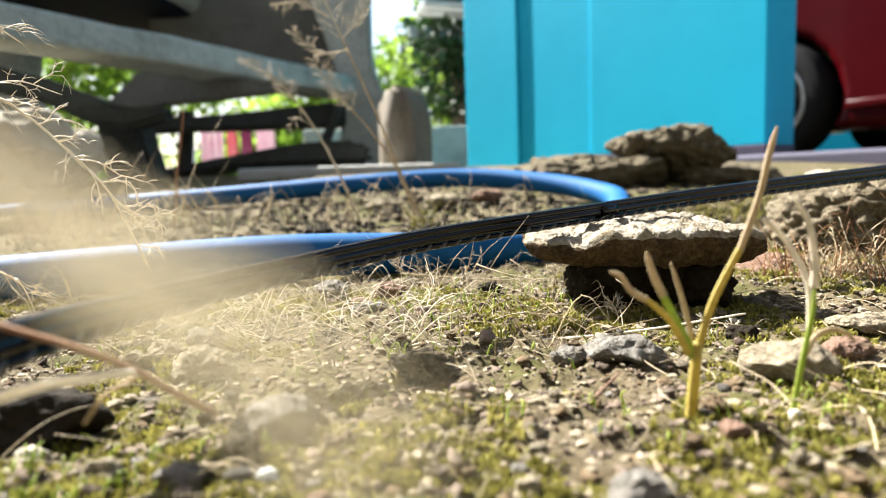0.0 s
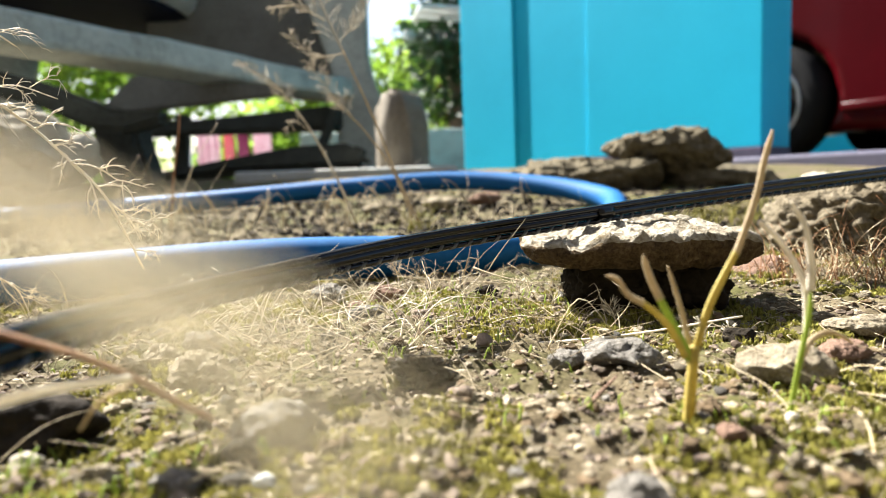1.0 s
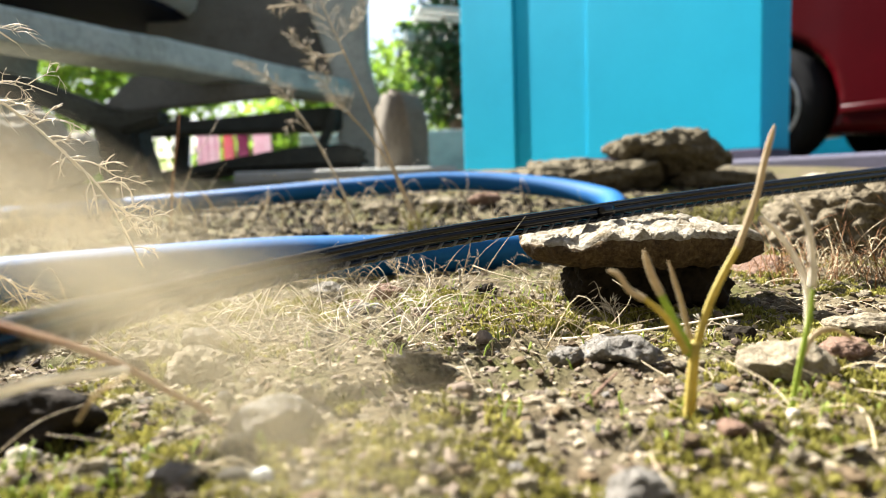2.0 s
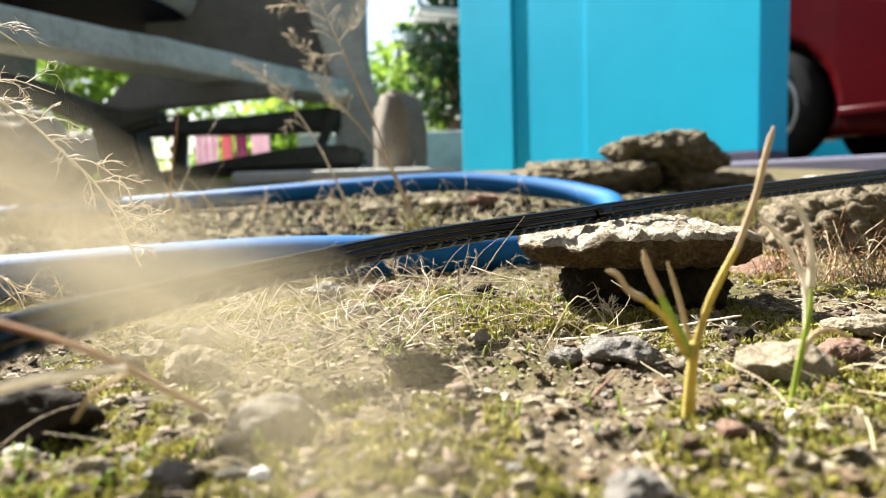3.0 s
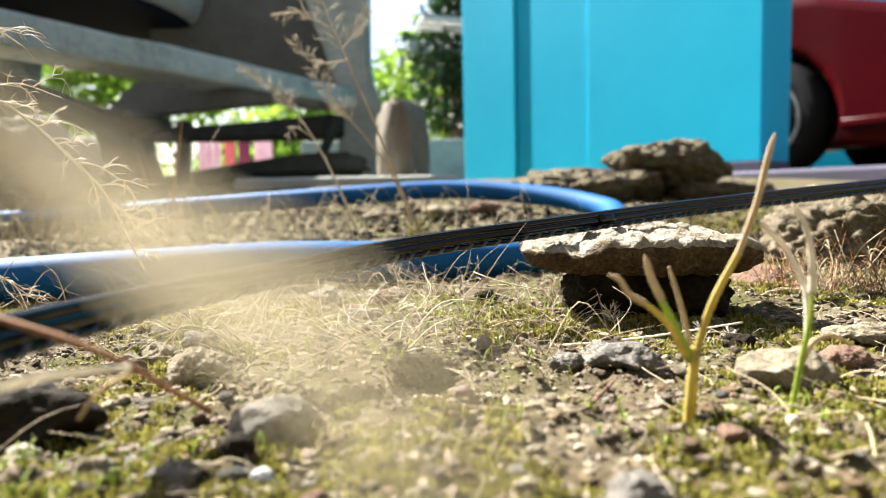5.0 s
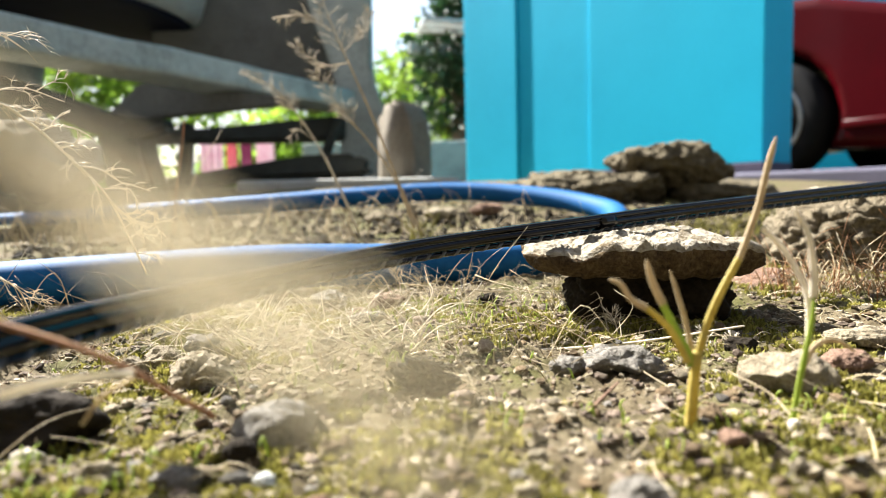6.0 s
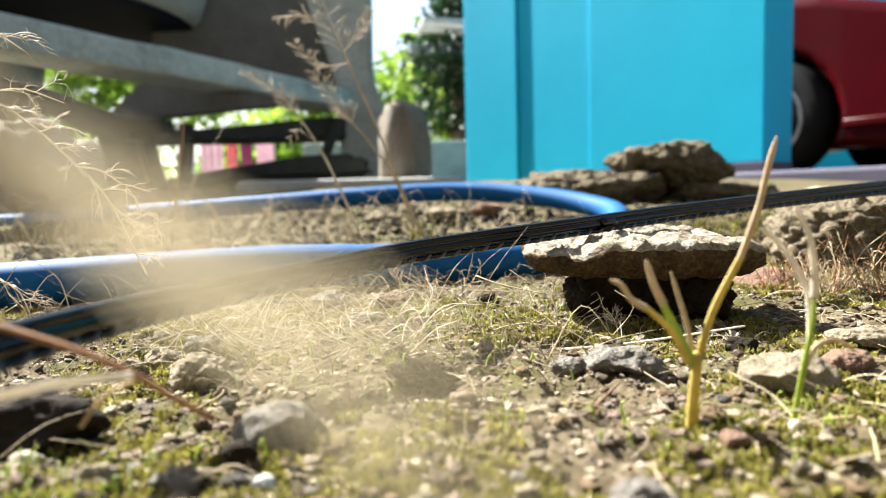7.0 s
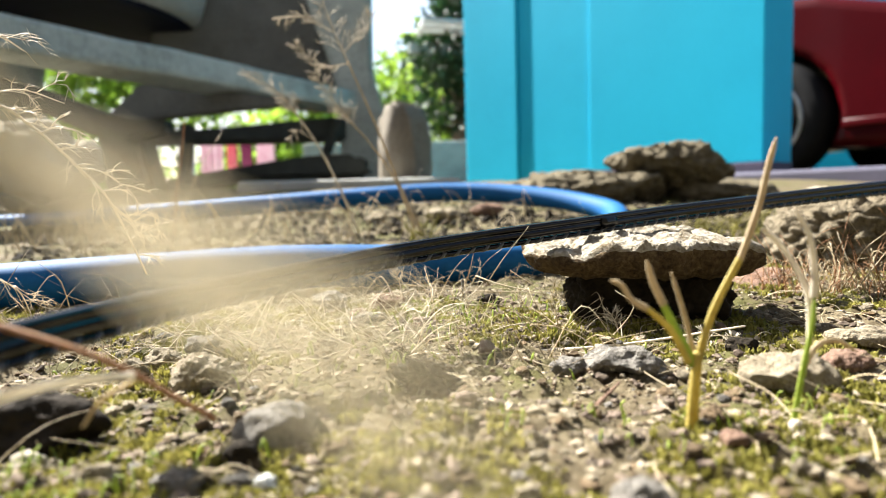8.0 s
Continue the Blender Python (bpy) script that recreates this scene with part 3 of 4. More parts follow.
def slab_mesh(sx, sy, th, seed, n=220):
    """A broken flat slab: rough stepped top, ragged rim and an undercut edge; its base at z = 0."""
    rings = [(k / 30, 1.0) for k in range(1, 30)] + [(0.985, 1.0), (1.0, 0.93), (1.02, 0.82), (1.025, 0.7), (1.015, 0.58), (0.995, 0.46), (0.97, 0.34), (0.94, 0.22), (0.9, 0.11), (0.85, 0.03), (0.75, 0.0), (0.5, 0.0), (0.2, 0.0)]
    off = Vector((seed * 3.1, seed * 1.7, seed * 0.9))
    step = lambda a, b, v: min(1.0, max(0.0, (v - a) / (b - a)))
    bm = bmesh.new()
    loops = []
    for r, h in rings:
        loop = []
        for k in range(n):
            a = 2 * math.pi * k / n
            c, d = math.cos(a), math.sin(a)
            e = (abs(c) ** 3 + abs(d) ** 3) ** (-1 / 3) * (1 + 0.09 * noise.noise(Vector((c * 2, d * 2, 0)) + off) + 0.05 * noise.noise(Vector((c * 6, d * 6, 0)) + off) + 0.02 * noise.noise(Vector((c * 22, d * 22, h * 3)) + off))
            x, y = c * r * e, d * r * e
            q = Vector((x * sx * 34, y * sy * 34, h * 1.2)) + off
            lift = 1 - 0.30 * step(-0.45, -0.62, x + 0.12 * noise.noise(q)) - 0.35 * step(0.62, 1.0, x) * (1 if y < 0.5 else 0.6)
            z = th * h * lift + th * (0.16 * noise.noise(q * 1.7) + 0.10 * noise.noise(q * 5) + 0.07 * noise.noise(q * 13)) * (1 if h > 0.9 else 0.5)
            g = 1 + (0.035 * noise.noise(q * 4 + Vector((0, 0, h * 5))) + 0.02 * noise.noise(q * 12 + Vector((0, 0, h * 14)))) * (h < 0.95)
            loop.append(bm.verts.new((x * g * sx / 2, y * g * sy / 2, z)))
        loops.append(loop)
    for a, b in zip(loops, loops[1:]):
        for k in range(n):
            bm.faces.new((a[k], b[k], b[(k + 1) % n], a[(k + 1) % n]))
    bm.faces.new(loops[0])
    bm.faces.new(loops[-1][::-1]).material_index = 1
    # rim and underside: brown weathering, darkened further to carry their shade
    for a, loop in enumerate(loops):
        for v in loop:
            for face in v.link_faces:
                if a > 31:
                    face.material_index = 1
    return bm


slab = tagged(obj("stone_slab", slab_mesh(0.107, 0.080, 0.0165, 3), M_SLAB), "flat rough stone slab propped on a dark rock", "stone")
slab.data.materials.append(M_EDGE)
slab.matrix_basis = pose(0.0915, 0.3060, 0.0240, 3, 1.2, 2)
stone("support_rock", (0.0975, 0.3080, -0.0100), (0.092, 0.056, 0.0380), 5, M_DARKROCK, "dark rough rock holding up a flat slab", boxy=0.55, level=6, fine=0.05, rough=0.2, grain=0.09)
stone("concrete_lump", (0.3420, 0.4850, -0.0280), (0.20, 0.11, 0.082), 8, M_CRUMB_PALE, "crumbling lump of old pitted concrete", boxy=0.4, level=6, fine=0.03, rough=0.18, grain=0.17)
stone("rubble_block", (0.2650, 1.1500, 0.0280), (0.27, 0.22, 0.076), 9, M_CRUMB, "flat piece of broken concrete rubble", boxy=0.6, level=6, fine=0.04, rough=0.16, grain=0.07, ry=1, group="rubble by the wall")
stone("rubble_block", (0.2500, 1.2600, 0.0620), (0.26, 0.17, 0.046), 19, M_CRUMB, "low piece of broken concrete rubble", boxy=0.6, level=5, fine=0.04, rough=0.14, grain=0.06, group="rubble by the wall")
stone("rubble_block", (0.4000, 1.1500, 0.0560), (0.215, 0.17, 0.078), 29, M_CRUMB, "lumpy concrete piece lying on the rubble", boxy=0.0, level=6, fine=0.04, rough=0.26, grain=0.07, ry=10, facets=5, group="rubble by the wall")
stone("rubble_block", (0.5100, 1.1700, 0.0300), (0.25, 0.20, 0.058), 39, M_CRUMB, "thin flat piece of broken concrete", boxy=0.6, level=5, fine=0.04, rough=0.12, grain=0.07, group="rubble by the wall")
stone("pale_stone", (0.4672, 0.7500, 0.0318), (0.10, 0.06, 0.026), 30, M_PALEROCK, "pale flat stone behind the concrete lump", boxy=0.4)
stone("boulder", (-0.8344, 1.2500, 0.0668), (0.29, 0.22, 0.185), 31, M_PALEROCK, "large pale tan boulder by the bench leg", level=5, fine=0.05)
stone("brick_piece", (0.1985, 0.4000, -0.0139), (0.045, 0.04, 0.022), 32, M_PINK_STONE, "reddish broken brick piece in dry grass", boxy=0.4)
on_ground("pebble", (-0.0428, 0.1535, 0.0013), (0.0225, 0.0150, 0.0130), 11, M_GREY_STONE, "smooth grey pebble on gravel", group="pebbles", fine=0.012, rough=0.16, facets=3, ry=-12)
on_ground("pebble", (-0.1037, 0.1550, 0.0052), (0.0308, 0.0220, 0.0165), 12, M_DARKROCK, "dark mossy rounded stone", group="pebbles", fine=0.04)
on_ground("pebble", (0.0581, 0.2050, 0.0006), (0.0286, 0.0198, 0.0116), 13, M_GREY_STONE, "pitted grey stone on the soil", group="pebbles")
on_ground("pebble", (0.1025, 0.1850, -0.0028), (0.0297, 0.0198, 0.0132), 14, M_GRAVEL, "pale tan stone on the soil", group="pebbles", fine=0.03)
on_ground("pebble", (0.0367, 0.1180, -0.0009), (0.0145, 0.012, 0.007), 15, M_GREY_STONE, "blue-grey pebble half sunk in moss", group="pebbles", fine=0.03)
on_ground("pebble", (-0.0327, 0.3450, -0.0027), (0.0198, 0.0143, 0.0110), 16, M_PINK_STONE, "pinkish angular pebble on the soil", group="pebbles", boxy=0.4)
on_ground("pebble", (-0.0646, 0.3450, -0.0044), (0.022, 0.015, 0.008), 17, M_GREY_STONE, "flat greenish grey pebble", group="pebbles", boxy=0.3)
on_ground("pebble", (-0.0375, 0.3000, -0.0048), (0.022, 0.014, 0.007), 18, M_GREY_STONE, "flat grey chip of stone", group="pebbles", boxy=0.3)
on_ground("pebble", (-0.0470, 0.3350, -0.0042), (0.013, 0.011, 0.008), 20, M_PINK_STONE, "small brown angular pebble on the soil", group="pebbles", boxy=0.3)
on_ground("pebble", (0.1285, 0.2000, -0.0037), (0.017, 0.013, 0.008), 21, M_PINK_STONE, "small reddish tan stone on the soil", group="pebbles", boxy=0.3)
on_ground("pebble", (0.1061, 0.2250, -0.0037), (0.012, 0.01, 0.008), 22, M_DARKROCK, "small dark stone in shade", group="pebbles")
on_ground("pebble", (0.1600, 0.2400, -0.0048), (0.03, 0.018, 0.008), 23, M_GRAVEL, "flat pale grey stone on the soil", group="pebbles")
on_ground("pebble", (-0.0478, 0.1380, 0.0007), (0.008, 0.007, 0.006), 24, M_DARKROCK, "small dark grey pebble on the soil", group="pebbles")
on_ground("pebble", (-0.0401, 0.1300, 0.0007), (0.005, 0.0045, 0.005), 25, M_PALE, "small white quartz pebble on grit", group="pebbles", boxy=0.4)
on_ground("pebble", (-0.0590, 0.1300, 0.0013), (0.012, 0.009, 0.0065), 26, M_GREY_STONE, "grey pebble among moss", group="pebbles")
on_ground("pebble", (-0.0986, 0.1400, 0.0042), (0.0085, 0.007, 0.006), 27, M_PALEROCK, "small white pebble beside moss", group="pebbles")
on_ground("pebble", (-0.0759, 0.1300, 0.0022), (0.009, 0.008, 0.006), 28, M_GRAVEL, "small yellow tan pebble on the soil", group="pebbles")
on_ground("pebble", (-0.0266, 0.1180, -0.0000), (0.0065, 0.006, 0.005), 33, M_PINK_STONE, "small orange red pebble on the soil", group="pebbles")
on_ground("pebble", (-0.1088, 0.2350, 0.0019), (0.015, 0.012, 0.009), 34, M_GRAVEL, "rough tan stone chip on the soil", group="pebbles", boxy=0.3)
on_ground("pebble", (-0.0976, 0.2450, 0.0036), (0.014, 0.011, 0.007), 35, M_GREY_STONE, "rough grey stone chip on the soil", group="pebbles", boxy=0.3)
on_ground("pebble", (-0.0815, 0.2000, -0.0009), (0.022, 0.016, 0.012), 36, M_GRAVEL, "crumbly tan stone among dry roots", group="pebbles", fine=0.12)
on_ground("pebble", (-0.1106, 0.2150, 0.0036), (0.013, 0.01, 0.008), 37, M_GRAVEL, "rough sandy stone on the soil", group="pebbles", fine=0.1)
on_ground("pebble", (0.0228, 0.3450, -0.0081), (0.013, 0.01, 0.007), 38, M_DARKROCK, "dark blue-grey pebble on the soil", group="pebbles")
on_ground("pebble", (0.0393, 0.2050, -0.0014), (0.013, 0.010, 0.008), 40, M_GREY_STONE, "dark purple-grey angular stone", group="pebbles", boxy=0.4)
on_ground("pebble", (0.0848, 0.1500, -0.0041), (0.0042, 0.004, 0.0042), 41, M_PALEROCK, "tiny white pebble on the soil", group="pebbles")
on_ground("pebble", (0.0652, 0.1420, -0.0027), (0.007, 0.006, 0.0045), 42, M_PINK_STONE, "small brown stone beside the sedge", group="pebbles")
on_ground("dirt_clod", (0.0675, 0.1560, -0.0050), (0.009, 0.008, 0.005), 44, M_EARTH, "brown crumb of earth at the sedge foot", fine=0.2, rough=0.4)
stone("pale_stone", (-0.0082, 0.9000, 0.0260), (0.06, 0.04, 0.02), 45, M_GRAVEL, "pale stone under the far pipe run")
stone("pale_stone", (-0.1046, 0.9200, 0.0230), (0.035, 0.03, 0.016), 46, M_GRAVEL, "tan stone under the far pipe run")
stone("pale_stone", (0.0639, 0.9200, 0.0281), (0.05, 0.03, 0.02), 47, M_PINK_STONE, "brown stone under the far pipe run")
on_ground("dirt_clod", (-0.0069, 0.1950, 0.0003), (0.018, 0.014, 0.013), 43, M_DARKROCK, "dark crumbly clod of damp earth", fine=0.25, level=5, rough=0.4)


def scatter(n, seed, near=0.085, far=1.3, power=1.6, half=0.95):
    """Spots over the wedge of ground before the eye, denser close by."""
    rng = np.random.default_rng(seed)
    y = near + (far - near) * rng.random(n) ** power
    x = (rng.random(n) * 2 - 1) * (half * y + 0.02)
    return rng, x, y


def unit_stone(seed):
    bm = rock(2, 2, 1.4, seed, 0.35, 2 if seed % 3 else 1, 0.35, 0.1)
    v = np.array([q.co[:] for q in bm.verts])
    f = np.array([[q.index for q in p.verts] for p in bm.faces])
    bm.free()
    return v, f


def build_gravel(name, n, seed, lo, hi, material, label, **k):
    kinds = [unit_stone(50 + i) for i in range(9)]
    rng, xs, ys = scatter(n, seed, **k)
    verts, faces, base = [], [], 0
    for x, y in zip(xs, ys):
        v, f = kinds[rng.integers(9)]
        s = lo + (hi - lo) * rng.random() ** 3.5
        a = rng.random() * 6.28
        c, d = math.cos(a), math.sin(a)
        w = v * np.array([1, rng.uniform(0.6, 1), rng.uniform(0.5, 1)]) * s / 2
        verts.append(np.column_stack([w[:, 0] * c - w[:, 1] * d + x, w[:, 0] * d + w[:, 1] * c + y, w[:, 2] + fine_z(x, y) - 0.2 * s]))
        faces += (f + base).tolist()
        base += len(v)
    tagged(soup(name, np.concatenate(verts), faces, material, False), label, "gravel", kind="stuff")


build_gravel("gravel", 5600, 61, 0.0012, 0.0062, M_GRAVEL, "loose tan grit and small gravel on the soil")
build_gravel("grit", 500, 62, 0.0013, 0.006, M_GREY_STONE, "scattered grey and brown stone chips", far=0.9)
build_gravel("earth_crumbs", 6500, 64, 0.0012, 0.0065, M_EARTH, "dark crumbs of broken earth", far=1.1)

# dark soil, which also stands in for the far pipe's shadow
build_gravel("earth_clods", 8500, 65, 0.003, 0.016, M_DARKROCK, "dark earth and litter between the pipe runs, partly for pipe shadow", near=0.58, far=1.15, power=1.0, half=0.66)

build_gravel("fine_grit", 12000, 66, 0.0010, 0.0046, M_GRAVEL, "fine tan grit between the pebbles", near=0.11, far=0.5, power=0.9, half=0.78)
build_gravel("brown_grit", 7500, 67, 0.0010, 0.0050, M_BROWNGRIT, "reddish brown stone grit on the soil", near=0.11, far=0.5, power=0.9, half=0.78)


def build_pebbles():
    """Single pebbles bedded in the soil, each a piece of the ground."""
    kinds = [(m, unit_stone(90 + i)) for i, m in enumerate((M_GRAVEL, M_GREY_STONE, M_BROWNGRIT, M_PINK_STONE, M_GRAVEL, M_GREY_STONE, M_GRAVEL, M_BROWNGRIT, M_EARTH))]
    meshes = []
    for m, (v, f) in kinds:
        me = bpy.data.meshes.new("pebble")
        me.from_pydata([tuple(q) for q in v / 2], [], [tuple(q) for q in f])
        me.polygons.foreach_set("use_smooth", [True] * len(me.polygons))
        me.materials.append(m)
        meshes.append(me)
    ground = bpy.data.objects["ground"]
    rng, xs, ys = scatter(280, 91, near=0.125, far=0.42, power=1.0, half=0.7)
    for x, y in zip(xs, ys):
        ob = new("pebble", meshes[rng.integers(9)])
        s = 0.003 + 0.007 * rng.random() ** 2
        ob.parent = ground
        ob.matrix_basis = pose(x, y, fine_z(x, y) - 0.15 * s, rng.uniform(-15, 15), rng.uniform(-15, 15), rng.uniform(0, 360)) @ Matrix.Diagonal((s, s * rng.uniform(0.6, 1), s * rng.uniform(0.5, 0.9), 1))


build_pebbles()


def build_moss():
    """Low tufts of tiny upright leaves, in patches."""
    rng, xs, ys = scatter(13000, 63, near=0.1, far=0.6, power=1.15)
    verts, faces = [], []
    for x, y in zip(xs, ys):
        if noise.noise(Vector((x * 14, y * 14, 8))) + 0.5 * noise.noise(Vector((x * 45, y * 45, 2))) < (0.04 if y > 0.19 else -0.12 if x < 0.01 else -0.34):
            continue
        z = fine_z(x, y)
        near = min(1.0, y / 0.17)
        rad, tall = near * rng.uniform(0.0015, 0.0045), near * rng.uniform(0.0008, 0.0026)
        for _ in range(rng.integers(12, 26)):
            r, a = rad * math.sqrt(rng.random()), rng.random() * 6.28
            px, py = x + r * math.cos(a), y + r * math.sin(a)
            h = tall * rng.uniform(0.5, 1.3)
            wd = near * rng.uniform(0.0003, 0.0007)
            b, lean = rng.random() * 6.28, rng.normal(size=2) * h * 0.5
            i = len(verts)
            ux, uy = wd * math.cos(b), wd * math.sin(b)
            verts += [(px - ux, py - uy, z - 0.001), (px + ux, py + uy, z - 0.001), (px + ux + lean[0] * .5, py + uy + lean[1] * .5, z + h * .6), (px - ux + lean[0] * .5, py - uy + lean[1] * .5, z + h * .6), (px + lean[0], py + lean[1], z + h)]
            faces += [(i, i + 1, i + 2, i + 3), (i + 3, i + 2, i + 4)]
    tagged(soup("moss", verts, faces, M_MOSS, False), "yellow-green moss tufts on the soil", "moss", kind="stuff")


build_moss()


def fibres(name, spots, seed, length, thick, lift, material, label, curl=0.5, category="straw"):
    """Thin bent dry stalks lying about or standing from the given spots."""
    rng = np.random.default_rng(seed)
    bm = bmesh.new()
    for x, y in spots:
        n = rng.uniform(*length)
        a = rng.random() * 6.28
        h = rng.uniform(*lift) * n
        z = fine_z(x, y)
        mid = Vector((x + n * 0.45 * math.cos(a), y + n * 0.45 * math.sin(a), z + h * rng.uniform(0.6, 1.2) + 0.001))
        a += rng.normal() * curl
        end = mid + Vector((n * 0.5 * math.cos(a), n * 0.5 * math.sin(a), (h * rng.uniform(-0.9, 0.9))))
        end.z = max(end.z, fine_z(end.x, end.y) + 0.0005)
        r = rng.uniform(*thick)
        tube(bm, curve_points([(x, y, z - 0.001), mid, end], 4), lambda t: r * (1 - 0.65 * t), 4)
    tagged(obj(name, bm, material), label, category, kind="stuff")


rng0, sx, sy = scatter(1300, 70, near=0.13, far=0.8, power=1.2)
fibres("straw_litter", list(zip(sx, sy)), 71, (0.008, 0.04), (0.00012, 0.00035), (0.0, 0.25), M_STRAW, "dry straw bits and root fibres on the soil", 0.9)
rng0, sx, sy = scatter(520, 72, near=0.2, far=0.5, power=1.0, half=0.5)
fibres("rootlets", list(zip(sx - 0.07, sy)), 73, (0.012, 0.035), (0.0001, 0.00025), (0.3, 0.8), M_STRAW, "curling pale dry rootlets", 1.4)


rng0, sx, sy = scatter(170, 81, near=0.24, far=0.36, power=1.0, half=0.16)
fibres("rootlets", list(zip(sx - 0.066, sy)), 82, (0.012, 0.04), (0.00014, 0.0003), (0.05, 0.55), M_BLEACH, "tangle of bleached dry rootlets", 1.5)


def tuft(name, place, spread, n, seed, length, thick, material, label, lift=(0.6, 1.1)):
    rng = np.random.default_rng(seed)
    spots = [(place[0] + rng.normal() * spread[0], place[1] + rng.normal() * spread[1]) for _ in range(n)]
    fibres(name, spots, seed, length, thick, lift, material, label, 0.8, "grass")


tuft("dry_grass", (0.2262, 0.3550, -0.0135), (0.025, 0.008), 90, 74, (0.010, 0.026), (0.0002, 0.0005), M_STRAW, "tuft of dry straw-coloured grass at the concrete lump")
tuft("dry_grass", (0.2262, 0.3500, -0.0136), (0.028, 0.008), 90, 83, (0.010, 0.028), (0.0002, 0.0004), M_RUST, "rusty brown dry grass below the concrete lump")
tuft("dry_grass", (0.1951, 0.3600, -0.0136), (0.012, 0.008), 26, 75, (0.010, 0.022), (0.0002, 0.0004), M_RUST, "rusty dry grass beside a broken brick")
tuft("dry_grass", (-0.0646, 0.7800, 0.0203), (0.08, 0.04), 50, 76, (0.02, 0.06), (0.0003, 0.0008), M_STRAW, "dry grass behind the blue pipe")
tuft("dry_grass", (-0.2378, 0.8000, 0.0205), (0.12, 0.05), 50, 77, (0.02, 0.06), (0.0003, 0.0008), M_STRAW, "dry grass along the blue pipe")
tuft("dry_grass", (-0.4569, 0.7500, 0.0295), (0.1, 0.05), 110, 79, (0.02, 0.07), (0.0003, 0.0008), M_STRAW, "pale dry grass behind the pipe")
tuft("green_grass", (0.3239, 0.7000, 0.0106), (0.06, 0.05), 200, 78, (0.01, 0.03), (0.0003, 0.0007), M_MOSS, "short yellow-green grass by the rubble")
tuft("green_sprouts", (0.0150, 0.3150, 0.0), (0.040, 0.030), 110, 84, (0.002, 0.005), (0.0003, 0.0006), M_SEDGE_G, "fresh light green sprouts on the gritty soil")
tuft("green_sprouts", (-0.0250, 0.2300, 0.0), (0.050, 0.030), 70, 85, (0.002, 0.004), (0.0003, 0.0005), M_SEDGE_G, "tiny green sprouts among stones and rootlets")
tuft("green_sprouts", (0.0800, 0.1600, 0.0), (0.040, 0.018), 60, 86, (0.0015, 0.003), (0.0003, 0.0005), M_SEDGE_G, "tiny green sprouts round the sedge")
tuft("green_sprouts", (-0.0850, 0.1250, 0.0), (0.020, 0.012), 70, 87, (0.002, 0.005), (0.0003, 0.0005), M_SEDGE_G, "bright green sprouts below the dark stone")
tuft("green_grass", (-0.0307, 0.7200, 0.0225), (0.012, 0.01), 26, 80, (0.012, 0.03), (0.0003, 0.0007), M_MOSS, "short green grass at the stalk foot")


# ---- sedge and single stalks ----
def blade(name, pts, r0, r1, parent, material, origin, flat=0.45, label="", mid=1.0):
    line = [p - Vector(origin) for p in curve_points(pts, 12)]
    return part(name, tube(bmesh.new(), line, lambda t: (r0 * (1 - t) + r1 * t) * (max(0.4, 1 - t ** 14) if name == "leaf_tip" or r1 < 0.0007 else 1), 8, flat, up=(0, -1, 0.2)), material, parent, label)


